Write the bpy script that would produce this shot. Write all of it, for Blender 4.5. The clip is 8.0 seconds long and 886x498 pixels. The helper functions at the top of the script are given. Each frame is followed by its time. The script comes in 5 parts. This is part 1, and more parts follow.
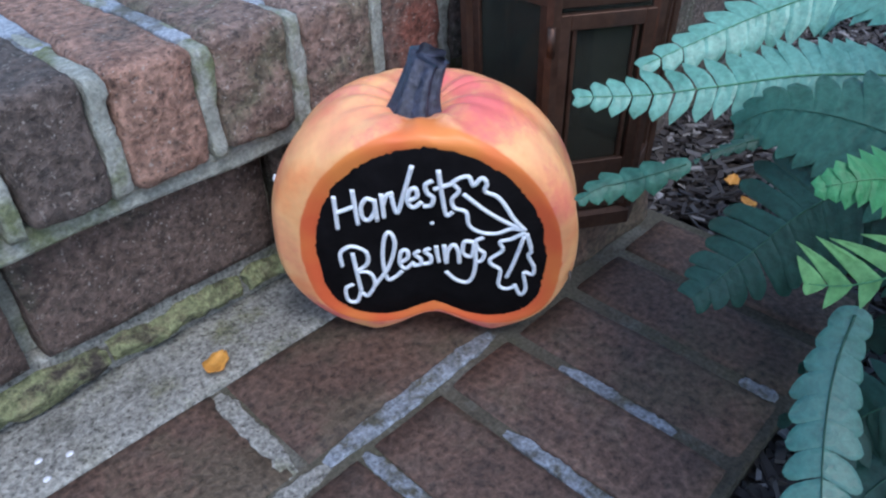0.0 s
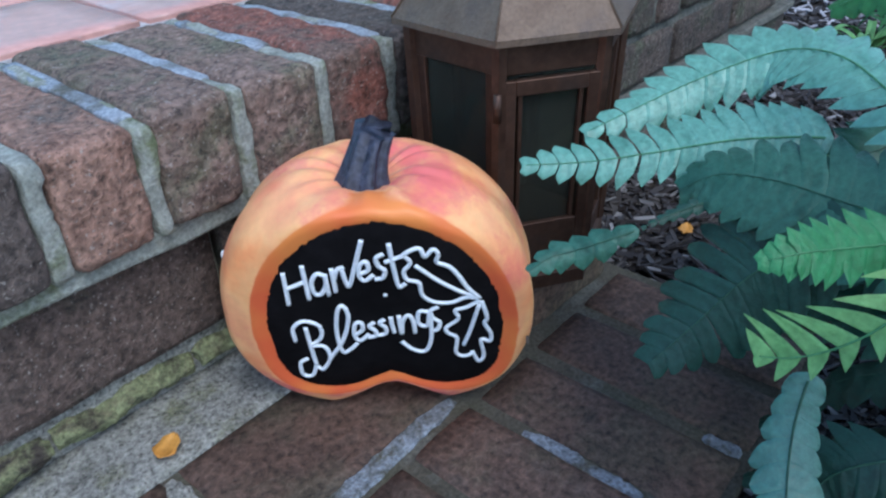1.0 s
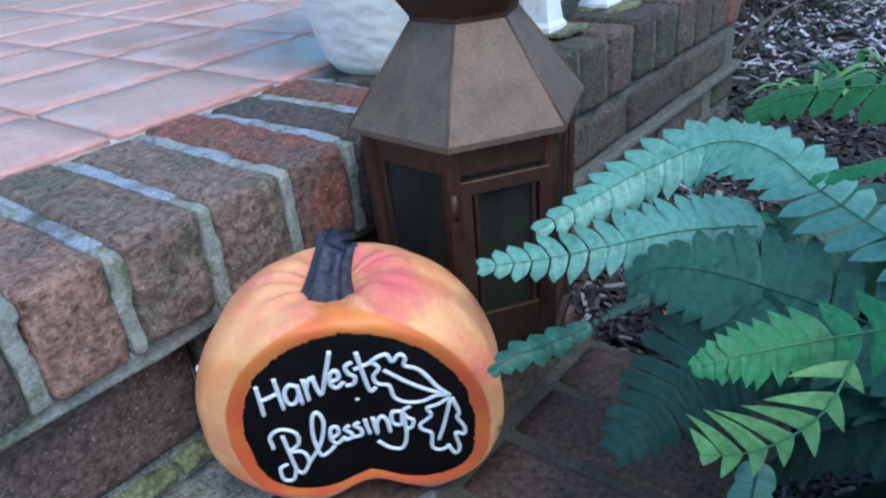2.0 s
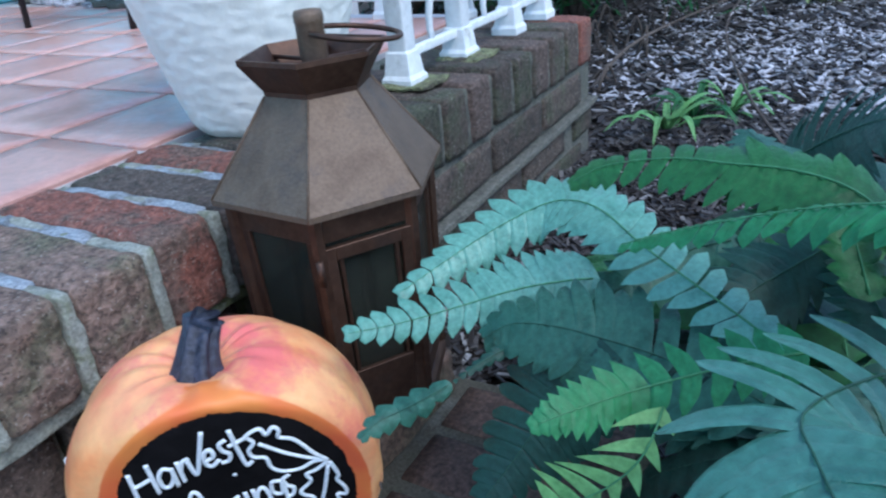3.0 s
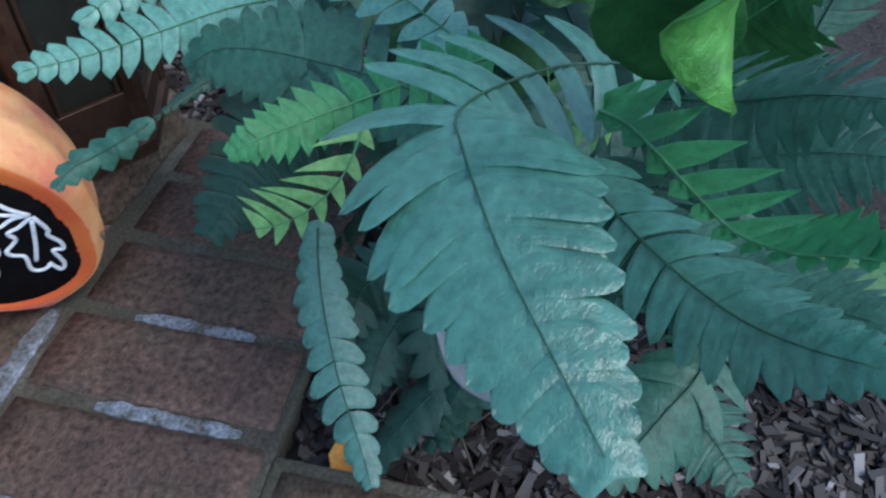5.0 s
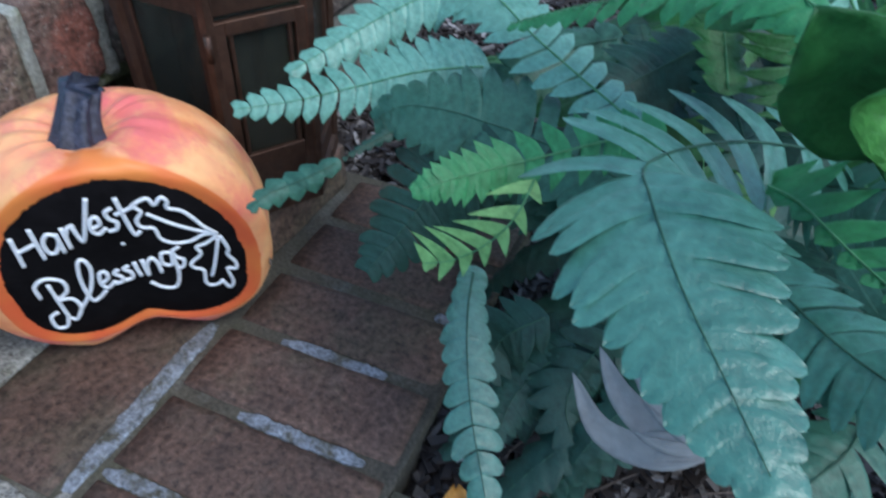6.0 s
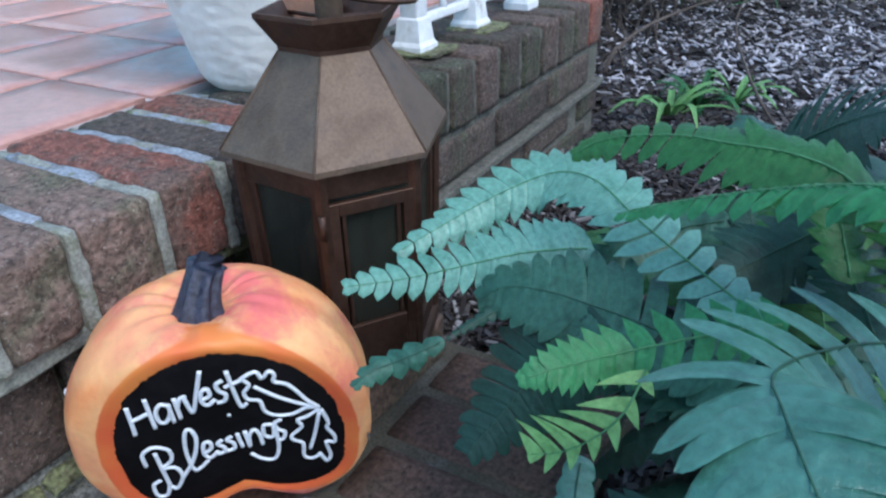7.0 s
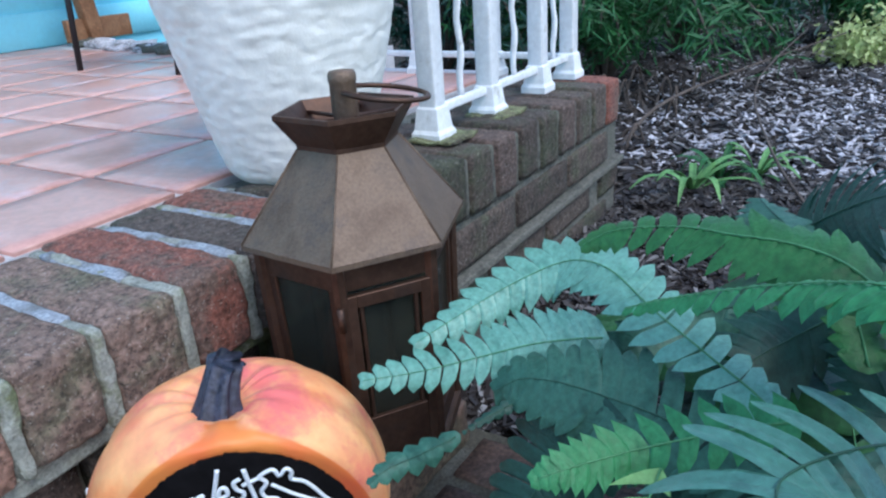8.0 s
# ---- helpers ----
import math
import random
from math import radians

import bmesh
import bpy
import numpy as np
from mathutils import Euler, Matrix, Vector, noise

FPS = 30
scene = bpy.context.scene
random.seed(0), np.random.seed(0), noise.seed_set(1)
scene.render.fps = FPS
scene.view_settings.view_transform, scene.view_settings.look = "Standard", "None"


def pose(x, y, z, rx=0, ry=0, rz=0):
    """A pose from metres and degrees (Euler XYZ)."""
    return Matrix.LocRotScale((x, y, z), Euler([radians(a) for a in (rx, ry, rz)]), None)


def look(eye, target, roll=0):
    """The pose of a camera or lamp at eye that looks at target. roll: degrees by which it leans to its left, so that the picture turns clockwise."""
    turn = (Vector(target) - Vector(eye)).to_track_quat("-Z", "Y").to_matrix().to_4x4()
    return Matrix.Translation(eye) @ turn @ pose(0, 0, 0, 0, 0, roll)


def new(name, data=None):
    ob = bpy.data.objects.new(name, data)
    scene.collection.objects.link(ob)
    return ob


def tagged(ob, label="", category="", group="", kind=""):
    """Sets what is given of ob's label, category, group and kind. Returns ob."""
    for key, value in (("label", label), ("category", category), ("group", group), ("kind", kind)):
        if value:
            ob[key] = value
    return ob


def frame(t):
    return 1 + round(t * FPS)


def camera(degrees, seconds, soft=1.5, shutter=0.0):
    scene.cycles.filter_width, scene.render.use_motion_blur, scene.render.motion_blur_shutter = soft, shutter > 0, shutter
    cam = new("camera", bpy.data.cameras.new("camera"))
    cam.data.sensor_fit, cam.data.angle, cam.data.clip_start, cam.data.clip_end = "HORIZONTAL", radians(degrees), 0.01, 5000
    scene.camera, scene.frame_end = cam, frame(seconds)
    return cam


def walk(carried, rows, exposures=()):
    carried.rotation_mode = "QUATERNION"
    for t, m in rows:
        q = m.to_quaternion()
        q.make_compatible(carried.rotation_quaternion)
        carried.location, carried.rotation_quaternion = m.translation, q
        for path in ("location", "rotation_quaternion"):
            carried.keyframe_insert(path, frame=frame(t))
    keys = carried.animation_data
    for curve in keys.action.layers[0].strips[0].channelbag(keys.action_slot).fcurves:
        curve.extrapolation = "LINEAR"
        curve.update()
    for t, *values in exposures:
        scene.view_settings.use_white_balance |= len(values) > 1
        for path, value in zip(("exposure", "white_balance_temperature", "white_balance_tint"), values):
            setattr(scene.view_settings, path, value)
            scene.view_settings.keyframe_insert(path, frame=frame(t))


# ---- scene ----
cam = camera(63.1, 8.0, soft=2.2, shutter=0.25)
PATH = [
    (0, -0.5072, -0.4467, 0.4177, 54.34, 1.10, -46.15),
    (0.5, -0.4986, -0.4432, 0.4193, 55.77, 1.54, -47.46),
    (1, -0.4893, -0.4430, 0.4289, 57.74, 1.58, -49.71),
    (1.2, -0.4867, -0.4464, 0.4365, 58.65, 2.28, -50.67),
    (2.3, -0.4775, -0.4663, 0.4771, 62.92, 5.47, -54.23),
    (2.5, -0.4814, -0.4738, 0.4857, 63.63, 5.39, -56.26),
    (3, -0.4718, -0.4871, 0.4990, 63.40, 4.84, -61.98),
    (3.5, -0.4529, -0.4956, 0.4917, 59.12, 3.42, -68.50),
    (4, -0.4442, -0.5133, 0.4897, 52.00, -0.26, -78.05),
    (4.5, -0.4433, -0.5153, 0.4850, 45.80, -1.84, -80.62),
    (4.7, -0.4453, -0.5170, 0.4823, 43.69, -2.56, -80.69),
    (5.8, -0.4913, -0.5078, 0.4796, 45.97, -2.78, -69.50),
    (6, -0.4951, -0.5023, 0.4858, 49.11, -2.03, -67.27),
    (6.2, -0.4973, -0.4961, 0.4892, 51.25, -1.27, -65.68),
    (6.5, -0.4948, -0.4956, 0.4895, 55.41, 0.25, -63.40),
    (7, -0.4893, -0.4916, 0.4974, 61.49, 1.20, -60.63),
    (7.4, -0.4823, -0.4915, 0.5003, 64.41, 1.47, -59.45),
    (8, -0.4820, -0.5028, 0.5118, 67.35, 3.60, -59.00),
]
walk(cam, [(t, pose(x, y, z, rx, ry, rz)) for t, x, y, z, rx, ry, rz in PATH],
     exposures=[(0.0, 1.05, 5800, 10), (0.5, 1.02, 5750, 9), (1.0, 0.95, 5600, 5), (3.0, 1.02, 5450, 4), (4.5, 0.98, 5950, 7), (6.5, 1.0, 5900, 6), (8.0, 1.12, 5850, 6)])

# ---- light: open shade under a bright, hazy sky ----
world = bpy.data.worlds.new("sky")
scene.world = world
world.use_nodes = True
wn = world.node_tree.nodes
sky = wn.new("ShaderNodeTexSky")
sky.sky_type = "NISHITA"
sky.sun_disc = False
sky.sun_elevation, sky.sun_rotation = radians(55), radians(200)
sky.air_density, sky.dust_density = 1.0, 1.2
world.node_tree.links.new(sky.outputs[0], wn["Background"].inputs["Color"])
wn["Background"].inputs["Strength"].default_value = 0.15
sun_data = bpy.data.lights.new("sun", "SUN")
sun_data.energy, sun_data.angle, sun_data.color = 0.8, radians(25), (1.0, 0.96, 0.9)
sun = new("sun", sun_data)
sun.matrix_world = look((-1.2, -3.0, 5.0), (0, 0, 0))


# ---- materials ----
def material(name, colours, rough=0.8, scale=20.0, bump=0.3, bump_scale=120.0, metal=0.0, spec=0.4, vary=0.0, fine=0.35,
             stain=None, stain_scale=8.0, stain_at=0.6, translucent=0.0, bump_depth=0.002, specks=None):
    """A surface of two or three colours mixed by noise, with finer grain, stains and relief, all in metres."""
    m = bpy.data.materials.new(name)
    m.use_nodes = True
    nt = m.node_tree
    n, l = nt.nodes, nt.links
    b = n["Principled BSDF"]
    b.inputs["Roughness"].default_value = rough
    b.inputs["Metallic"].default_value = metal
    b.inputs["Specular IOR Level"].default_value = spec
    tc = n.new("ShaderNodeTexCoord")
    info = n.new("ShaderNodeObjectInfo")
    shift = n.new("ShaderNodeVectorMath")
    shift.operation = "SCALE"
    shift.inputs[0].default_value = (7.1, 3.3, 5.7)
    l.new(info.outputs["Random"], shift.inputs["Scale"])
    place = n.new("ShaderNodeVectorMath")
    l.new(tc.outputs["Object"], place.inputs[0])
    l.new(shift.outputs[0], place.inputs[1])

    def tex(sc, detail=5.0, rgh=0.6):
        t = n.new("ShaderNodeTexNoise")
        t.inputs["Scale"].default_value, t.inputs["Detail"].default_value, t.inputs["Roughness"].default_value = sc, detail, rgh
        l.new(place.outputs[0], t.inputs["Vector"])
        return t.outputs["Fac"]

    ramp = n.new("ShaderNodeValToRGB")
    e = ramp.color_ramp.elements
    while len(e) < len(colours):
        e.new(0.5)
    for i, c in enumerate(colours):
        e[i].position = 0.32 + 0.36 * i / max(1, len(colours) - 1)
        e[i].color = (*c, 1)
    l.new(tex(scale), ramp.inputs[0])
    col = ramp.outputs[0]
    if stain:
        sr = n.new("ShaderNodeMapRange")
        sr.inputs[1].default_value, sr.inputs[2].default_value = stain_at - 0.06, stain_at + 0.06
        l.new(tex(stain_scale, 6.0, 0.7), sr.inputs[0])
        mix = n.new("ShaderNodeMix")
        mix.data_type = "RGBA"
        l.new(sr.outputs[0], mix.inputs[0])
        l.new(col, mix.inputs[6])
        mix.inputs[7].default_value = (*stain, 1)
        col = mix.outputs[2]
    grain = n.new("ShaderNodeMapRange")
    grain.inputs[1].default_value, grain.inputs[2].default_value = 0.25, 0.75
    grain.inputs[3].default_value, grain.inputs[4].default_value = 1 - fine, 1 + fine
    l.new(tex(bump_scale, 3.0), grain.inputs[0])
    mul = n.new("ShaderNodeVectorMath")
    mul.operation = "SCALE"
    l.new(col, mul.inputs[0])
    l.new(grain.outputs[0], mul.inputs["Scale"])
    col = mul.outputs[0]
    if specks:
        for sc, lo, hi, tone in ((specks, 0.63, 0.72, (0.40, 0.36, 0.32)), (specks * 0.8, 0.40, 0.33, (0.028, 0.022, 0.02))):
            mr = n.new("ShaderNodeMapRange")
            mr.inputs[1].default_value, mr.inputs[2].default_value, mr.inputs[4].default_value = lo, hi, 0.6
            l.new(tex(sc, 2.0, 0.5), mr.inputs[0])
            mix = n.new("ShaderNodeMix")
            mix.data_type = "RGBA"
            l.new(mr.outputs[0], mix.inputs[0])
            l.new(col, mix.inputs[6])
            mix.inputs[7].default_value = (*tone, 1)
            col = mix.outputs[2]
    if vary:
        hsv = n.new("ShaderNodeHueSaturation")
        vr = n.new("ShaderNodeMapRange")
        vr.inputs[3].default_value, vr.inputs[4].default_value = 1 - vary, 1 + vary
        l.new(info.outputs["Random"], vr.inputs[0])
        l.new(vr.outputs[0], hsv.inputs["Value"])
        l.new(col, hsv.inputs["Color"])
        col = hsv.outputs[0]
    l.new(col, b.inputs["Base Color"])
    bp = n.new("ShaderNodeBump")
    bp.inputs["Strength"].default_value, bp.inputs["Distance"].default_value = bump, bump_depth
    l.new(tex(bump_scale, 4.0, 0.7), bp.inputs["Height"])
    l.new(bp.outputs[0], b.inputs["Normal"])
    if translucent:
        tr = n.new("ShaderNodeBsdfTranslucent")
        l.new(col, tr.inputs["Color"])
        mx = n.new("ShaderNodeMixShader")
        mx.inputs[0].default_value = translucent
        l.new(b.outputs[0], mx.inputs[1])
        l.new(tr.outputs[0], mx.inputs[2])
        l.new(mx.outputs[0], n["Material Output"].inputs["Surface"])
    return m


def plain(name, colour, rough=0.6, metal=0.0, fine=0.1):
    return material(name, [colour, tuple(c * 0.85 for c in colour)], rough, 30, 0.1, 200, metal, fine=fine)


M = {}
M["brick_brown"] = material("brown_brick", [(0.10, 0.068, 0.055), (0.20, 0.135, 0.108), (0.15, 0.108, 0.09)], 0.9, 45, 1.0, 150, vary=0.2, fine=0.7, stain=(0.125, 0.112, 0.076), stain_scale=11, stain_at=0.57, bump_depth=0.004, specks=330)
M["brick_rose"] = material("rose_brick", [(0.20, 0.112, 0.082), (0.29, 0.170, 0.126), (0.23, 0.138, 0.102)], 0.9, 40, 1.0, 150, vary=0.12, fine=0.7, stain=(0.15, 0.11, 0.09), stain_scale=12, stain_at=0.6, bump_depth=0.004, specks=330)
M["brick_red"] = material("red_brick", [(0.15, 0.058, 0.042), (0.21, 0.08, 0.058), (0.12, 0.06, 0.05)], 0.9, 35, 1.0, 150, vary=0.1, fine=0.7, stain=(0.13, 0.085, 0.068), stain_scale=13, stain_at=0.54, bump_depth=0.004, specks=380)
M["brick_dark"] = material("dark_brick", [(0.062, 0.05, 0.045), (0.115, 0.088, 0.075), (0.09, 0.073, 0.065)], 0.9, 40, 1.0, 150, vary=0.15, fine=0.7, stain=(0.07, 0.075, 0.05), stain_scale=9, stain_at=0.6, bump_depth=0.004, specks=330)
M["paver"] = material("paver_brick", [(0.072, 0.047, 0.037), (0.115, 0.070, 0.052), (0.095, 0.066, 0.052)], 0.66, 26, 1.0, 190, vary=0.18, fine=0.75, stain=(0.090, 0.068, 0.047), stain_scale=9, stain_at=0.55, bump_depth=0.002)
M["mortar"] = material("mortar", [(0.21, 0.22, 0.19), (0.34, 0.35, 0.31), (0.26, 0.27, 0.22)], 0.95, 28, 0.9, 300, fine=0.4, stain=(0.15, 0.17, 0.09), stain_scale=14, stain_at=0.56, bump_depth=0.003)
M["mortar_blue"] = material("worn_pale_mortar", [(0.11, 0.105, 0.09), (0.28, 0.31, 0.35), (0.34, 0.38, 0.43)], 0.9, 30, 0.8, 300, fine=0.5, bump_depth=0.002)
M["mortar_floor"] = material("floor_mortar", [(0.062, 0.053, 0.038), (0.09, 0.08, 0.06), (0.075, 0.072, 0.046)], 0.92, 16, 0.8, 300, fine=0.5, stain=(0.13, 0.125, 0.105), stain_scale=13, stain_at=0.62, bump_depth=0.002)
M["concrete"] = material("concrete", [(0.17, 0.165, 0.145), (0.29, 0.285, 0.26), (0.23, 0.225, 0.19)], 0.92, 18, 1.0, 260, fine=0.7, stain=(0.16, 0.16, 0.095), stain_scale=10, stain_at=0.62, bump_depth=0.003, specks=300)
M["moss"] = material("moss_crust", [(0.10, 0.105, 0.055), (0.22, 0.235, 0.12), (0.16, 0.14, 0.085)], 0.95, 45, 1.0, 250, fine=0.6, stain=(0.055, 0.045, 0.036), stain_scale=26, stain_at=0.55, bump_depth=0.004)
# terracotta, with sky glare put into the lightened tones and pale patches
M["tile"] = material("terracotta_tile_glare", [(0.47, 0.225, 0.165), (0.60, 0.33, 0.275), (0.53, 0.275, 0.225)], 0.3, 9, 0.15, 90, vary=0.12, fine=0.14, stain=(0.56, 0.42, 0.42), stain_scale=5, stain_at=0.63)
M["tile"].node_tree.nodes["Principled BSDF"].inputs["Specular IOR Level"].default_value = 0.85
M["grout"] = plain("tile_grout", (0.55, 0.53, 0.54), 0.9)
M["soil"] = material("dark_soil", [(0.03, 0.024, 0.02), (0.065, 0.052, 0.045), (0.045, 0.037, 0.032)], 1.0, 40, 1.0, 160, fine=0.5, bump_depth=0.01)
M["pumpkin"] = material("painted_pumpkin", [(0.85, 0.29, 0.105), (0.90, 0.465, 0.20), (0.86, 0.33, 0.165)], 0.42, 14, 0.25, 130, fine=0.06, stain=(0.76, 0.17, 0.15), stain_scale=8, stain_at=0.57, bump_depth=0.001)


def pumpkin_material():
    """Peach skin, with the orange rim painted on where the form is cut flat."""
    m = M["pumpkin"]
    n, l = m.node_tree.nodes, m.node_tree.links
    p = n["Principled BSDF"]
    skin = p.inputs["Base Color"].links[0].from_socket
    at = n.new("ShaderNodeAttribute")
    at.attribute_name = "rim"
    tc = n.new("ShaderNodeTexCoord")
    t = n.new("ShaderNodeTexNoise")
    t.inputs["Scale"].default_value, t.inputs["Detail"].default_value = 40, 4
    l.new(tc.outputs["Object"], t.inputs["Vector"])
    add = n.new("ShaderNodeMath")
    add.operation = "MULTIPLY_ADD"
    l.new(t.outputs["Fac"], add.inputs[0])
    add.inputs[1].default_value = 0.5
    l.new(at.outputs["Fac"], add.inputs[2])
    f = n.new("ShaderNodeMapRange")
    f.inputs[1].default_value, f.inputs[2].default_value = 0.5, 0.72
    l.new(add.outputs[0], f.inputs[0])
    paint = n.new("ShaderNodeValToRGB")
    e = paint.color_ramp.elements
    e[0].position, e[0].color = 0.35, (0.72, 0.13, 0.045, 1)
    e[1].position, e[1].color = 0.65, (0.80, 0.25, 0.06, 1)
    t2 = n.new("ShaderNodeTexNoise")
    t2.inputs["Scale"].default_value = 17
    l.new(tc.outputs["Object"], t2.inputs["Vector"])
    l.new(t2.outputs["Fac"], paint.inputs[0])
    # long soft red and yellow brush streaks running down the ribs
    st = n.new("ShaderNodeMapping")
    st.inputs["Scale"].default_value = (34, 34, 5)
    l.new(tc.outputs["Object"], st.inputs["Vector"])
    t3 = n.new("ShaderNodeTexNoise")
    t3.inputs["Scale"].default_value, t3.inputs["Detail"].default_value = 1.0, 5
    l.new(st.outputs[0], t3.inputs["Vector"])
    rs = n.new("ShaderNodeMapRange")
    rs.inputs[1].default_value, rs.inputs[2].default_value, rs.inputs[4].default_value = 0.5, 0.75, 0.55
    l.new(t3.outputs["Fac"], rs.inputs[0])
    streak = n.new("ShaderNodeMix")
    streak.data_type = "RGBA"
    l.new(rs.outputs[0], streak.inputs[0])
    l.new(skin, streak.inputs[6])
    streak.inputs[7].default_value = (0.78, 0.19, 0.11, 1)
    mix = n.new("ShaderNodeMix")
    mix.data_type = "RGBA"
    l.new(f.outputs[0], mix.inputs[0])
    l.new(streak.outputs[2], mix.inputs[6])
    l.new(paint.outputs[0], mix.inputs[7])
    l.new(mix.outputs[2], p.inputs["Base Color"])


pumpkin_material()
M["board"] = material("chalkboard_black", [(0.004, 0.0035, 0.004), (0.008, 0.007, 0.008)], 0.85, 60, 0.2, 200, fine=0.2, spec=0.08)
M["chalk"] = material("white_chalk_paint", [(0.72, 0.76, 0.82), (0.85, 0.87, 0.9)], 0.8, 150, 0.2, 300, fine=0.08)
M["stem"] = material("dark_blue_stem", [(0.010, 0.010, 0.018), (0.045, 0.048, 0.072), (0.02, 0.019, 0.03)], 0.36, 90, 0.7, 260, fine=0.4, bump_depth=0.002)
M["copper"] = material("aged_copper", [(0.12, 0.080, 0.056), (0.18, 0.125, 0.088), (0.15, 0.108, 0.08)], 0.48, 22, 0.9, 360, 0.5, fine=0.18, stain=(0.12, 0.09, 0.075), stain_scale=16, stain_at=0.62, bump_depth=0.0012)
M["copper_dark"] = material("dark_copper", [(0.055, 0.028, 0.019), (0.095, 0.052, 0.036), (0.072, 0.046, 0.037)], 0.5, 24, 0.3, 170, 0.65, fine=0.2, bump_depth=0.001)
M["pot"] = material("white_glazed_pot", [(0.69, 0.67, 0.61), (0.81, 0.80, 0.75), (0.75, 0.735, 0.68)], 0.5, 14, 0.5, 38, fine=0.08, bump_depth=0.004)
M["white_iron"] = material("white_iron_paint", [(0.68, 0.69, 0.70), (0.78, 0.79, 0.80)], 0.5, 30, 0.4, 110, fine=0.1, stain=(0.45, 0.44, 0.40), stain_scale=22, stain_at=0.66, bump_depth=0.002)
M["siding"] = material("turquoise_siding", [(0.30, 0.80, 0.93), (0.34, 0.84, 0.95)], 0.6, 6, 0.2, 60, fine=0.05)
M["wood"] = material("brown_wood", [(0.22, 0.10, 0.045), (0.33, 0.17, 0.085)], 0.65, 20, 0.3, 150)
M["teal"] = material("teal_frond", [(0.022, 0.078, 0.052), (0.046, 0.135, 0.094), (0.032, 0.105, 0.07)], 0.42, 45, 0.5, 240, fine=0.25, vary=0.1, translucent=0.15, bump_depth=0.0015)
# teal with the sky's sheen lightened into the base colour, besides its gloss
M["sheen"] = material("sheen_light_teal_frond", [(0.040, 0.145, 0.105), (0.078, 0.225, 0.168), (0.058, 0.185, 0.138)], 0.30, 45, 0.5, 240, fine=0.25, vary=0.1, translucent=0.15, bump_depth=0.0015, spec=0.8)
# pale teal, its base raised further towards the bluish sky gloss
M["cyan"] = material("sheen_pale_teal_frond", [(0.11, 0.295, 0.215), (0.175, 0.40, 0.305), (0.14, 0.34, 0.255)], 0.36, 45, 0.5, 240, fine=0.25, vary=0.08, translucent=0.15, bump_depth=0.0015, spec=0.7)
M["green"] = material("bright_green_frond", [(0.03, 0.165, 0.055), (0.055, 0.25, 0.095), (0.042, 0.20, 0.072)], 0.45, 45, 0.5, 240, fine=0.25, vary=0.12, translucent=0.2, bump_depth=0.0015)
M["leafgreen"] = material("yellow_green_leaf", [(0.10, 0.26, 0.075), (0.18, 0.38, 0.13), (0.135, 0.31, 0.10)], 0.45, 45, 0.5, 240, fine=0.25, vary=0.12, translucent=0.2, bump_depth=0.0015)
# on the clump's inner fronds this dark green carries their shade
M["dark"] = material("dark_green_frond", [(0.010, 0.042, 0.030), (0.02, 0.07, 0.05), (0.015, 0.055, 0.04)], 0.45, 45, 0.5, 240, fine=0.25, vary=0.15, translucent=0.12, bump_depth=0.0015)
M["grass"] = material("mid_green_frond", [(0.016, 0.085, 0.022), (0.034, 0.14, 0.04), (0.025, 0.11, 0.03)], 0.45, 45, 0.5, 240, fine=0.25, vary=0.15, translucent=0.15, bump_depth=0.0015)
M["rib"] = material("green_frond_rib", [(0.06, 0.20, 0.08), (0.10, 0.27, 0.12)], 0.5, 60, 0.3, 240, fine=0.2)
M["rib_dark"] = material("dark_frond_rib", [(0.02, 0.07, 0.045), (0.035, 0.10, 0.06)], 0.5, 60, 0.3, 240, fine=0.2)
# sunshine on the far leaves is brightened into their colour
M["sunlit"] = material("sun_tinted_leaf", [(0.30, 0.42, 0.12), (0.55, 0.62, 0.30), (0.42, 0.52, 0.2)], 0.4, 12, 0.4, 200, fine=0.2, translucent=0.3)
M["broad"] = material("broad_green_leaf", [(0.055, 0.21, 0.04), (0.11, 0.34, 0.075), (0.08, 0.27, 0.055)], 0.32, 60, 0.8, 140, fine=0.35, translucent=0.15, bump_depth=0.002)
M["mortar_worn"] = material("worn_floor_mortar", [(0.075, 0.07, 0.055), (0.21, 0.23, 0.26), (0.29, 0.325, 0.37)], 0.9, 45, 0.9, 300, fine=0.6, stain=(0.085, 0.08, 0.06), stain_scale=38, stain_at=0.57, bump_depth=0.002)
M["dead"] = material("grey_withered_leaf", [(0.17, 0.171, 0.172), (0.23, 0.237, 0.234)], 0.7, 40, 0.4, 150, fine=0.12)
M["yellow"] = material("yellow_fallen_leaf", [(0.45, 0.20, 0.035), (0.6, 0.30, 0.06)], 0.6, 60, 0.4, 200, fine=0.2)
M["mortar_old"] = material("old_grey_mortar", [(0.07, 0.07, 0.058), (0.135, 0.13, 0.11), (0.10, 0.10, 0.08)], 0.95, 28, 0.9, 200, fine=0.5, bump_depth=0.003)
M["bark"] = material("grey_brown_twig", [(0.06, 0.045, 0.036), (0.12, 0.095, 0.08)], 0.85, 30, 0.5, 200)
M["brick_umber"] = material("umber_brick", [(0.058, 0.04, 0.033), (0.115, 0.08, 0.066), (0.085, 0.062, 0.052)], 0.9, 40, 1.0, 150, fine=0.7, stain=(0.06, 0.062, 0.045), stain_scale=9, stain_at=0.6, bump_depth=0.004, specks=330)
M["brick_mossy"] = material("dark_mossy_brick", [(0.045, 0.036, 0.029), (0.082, 0.060, 0.048), (0.062, 0.05, 0.041)], 0.85, 40, 1.0, 150, vary=0.2, fine=0.7, stain=(0.062, 0.066, 0.04), stain_scale=9, stain_at=0.55, bump_depth=0.004, specks=330)
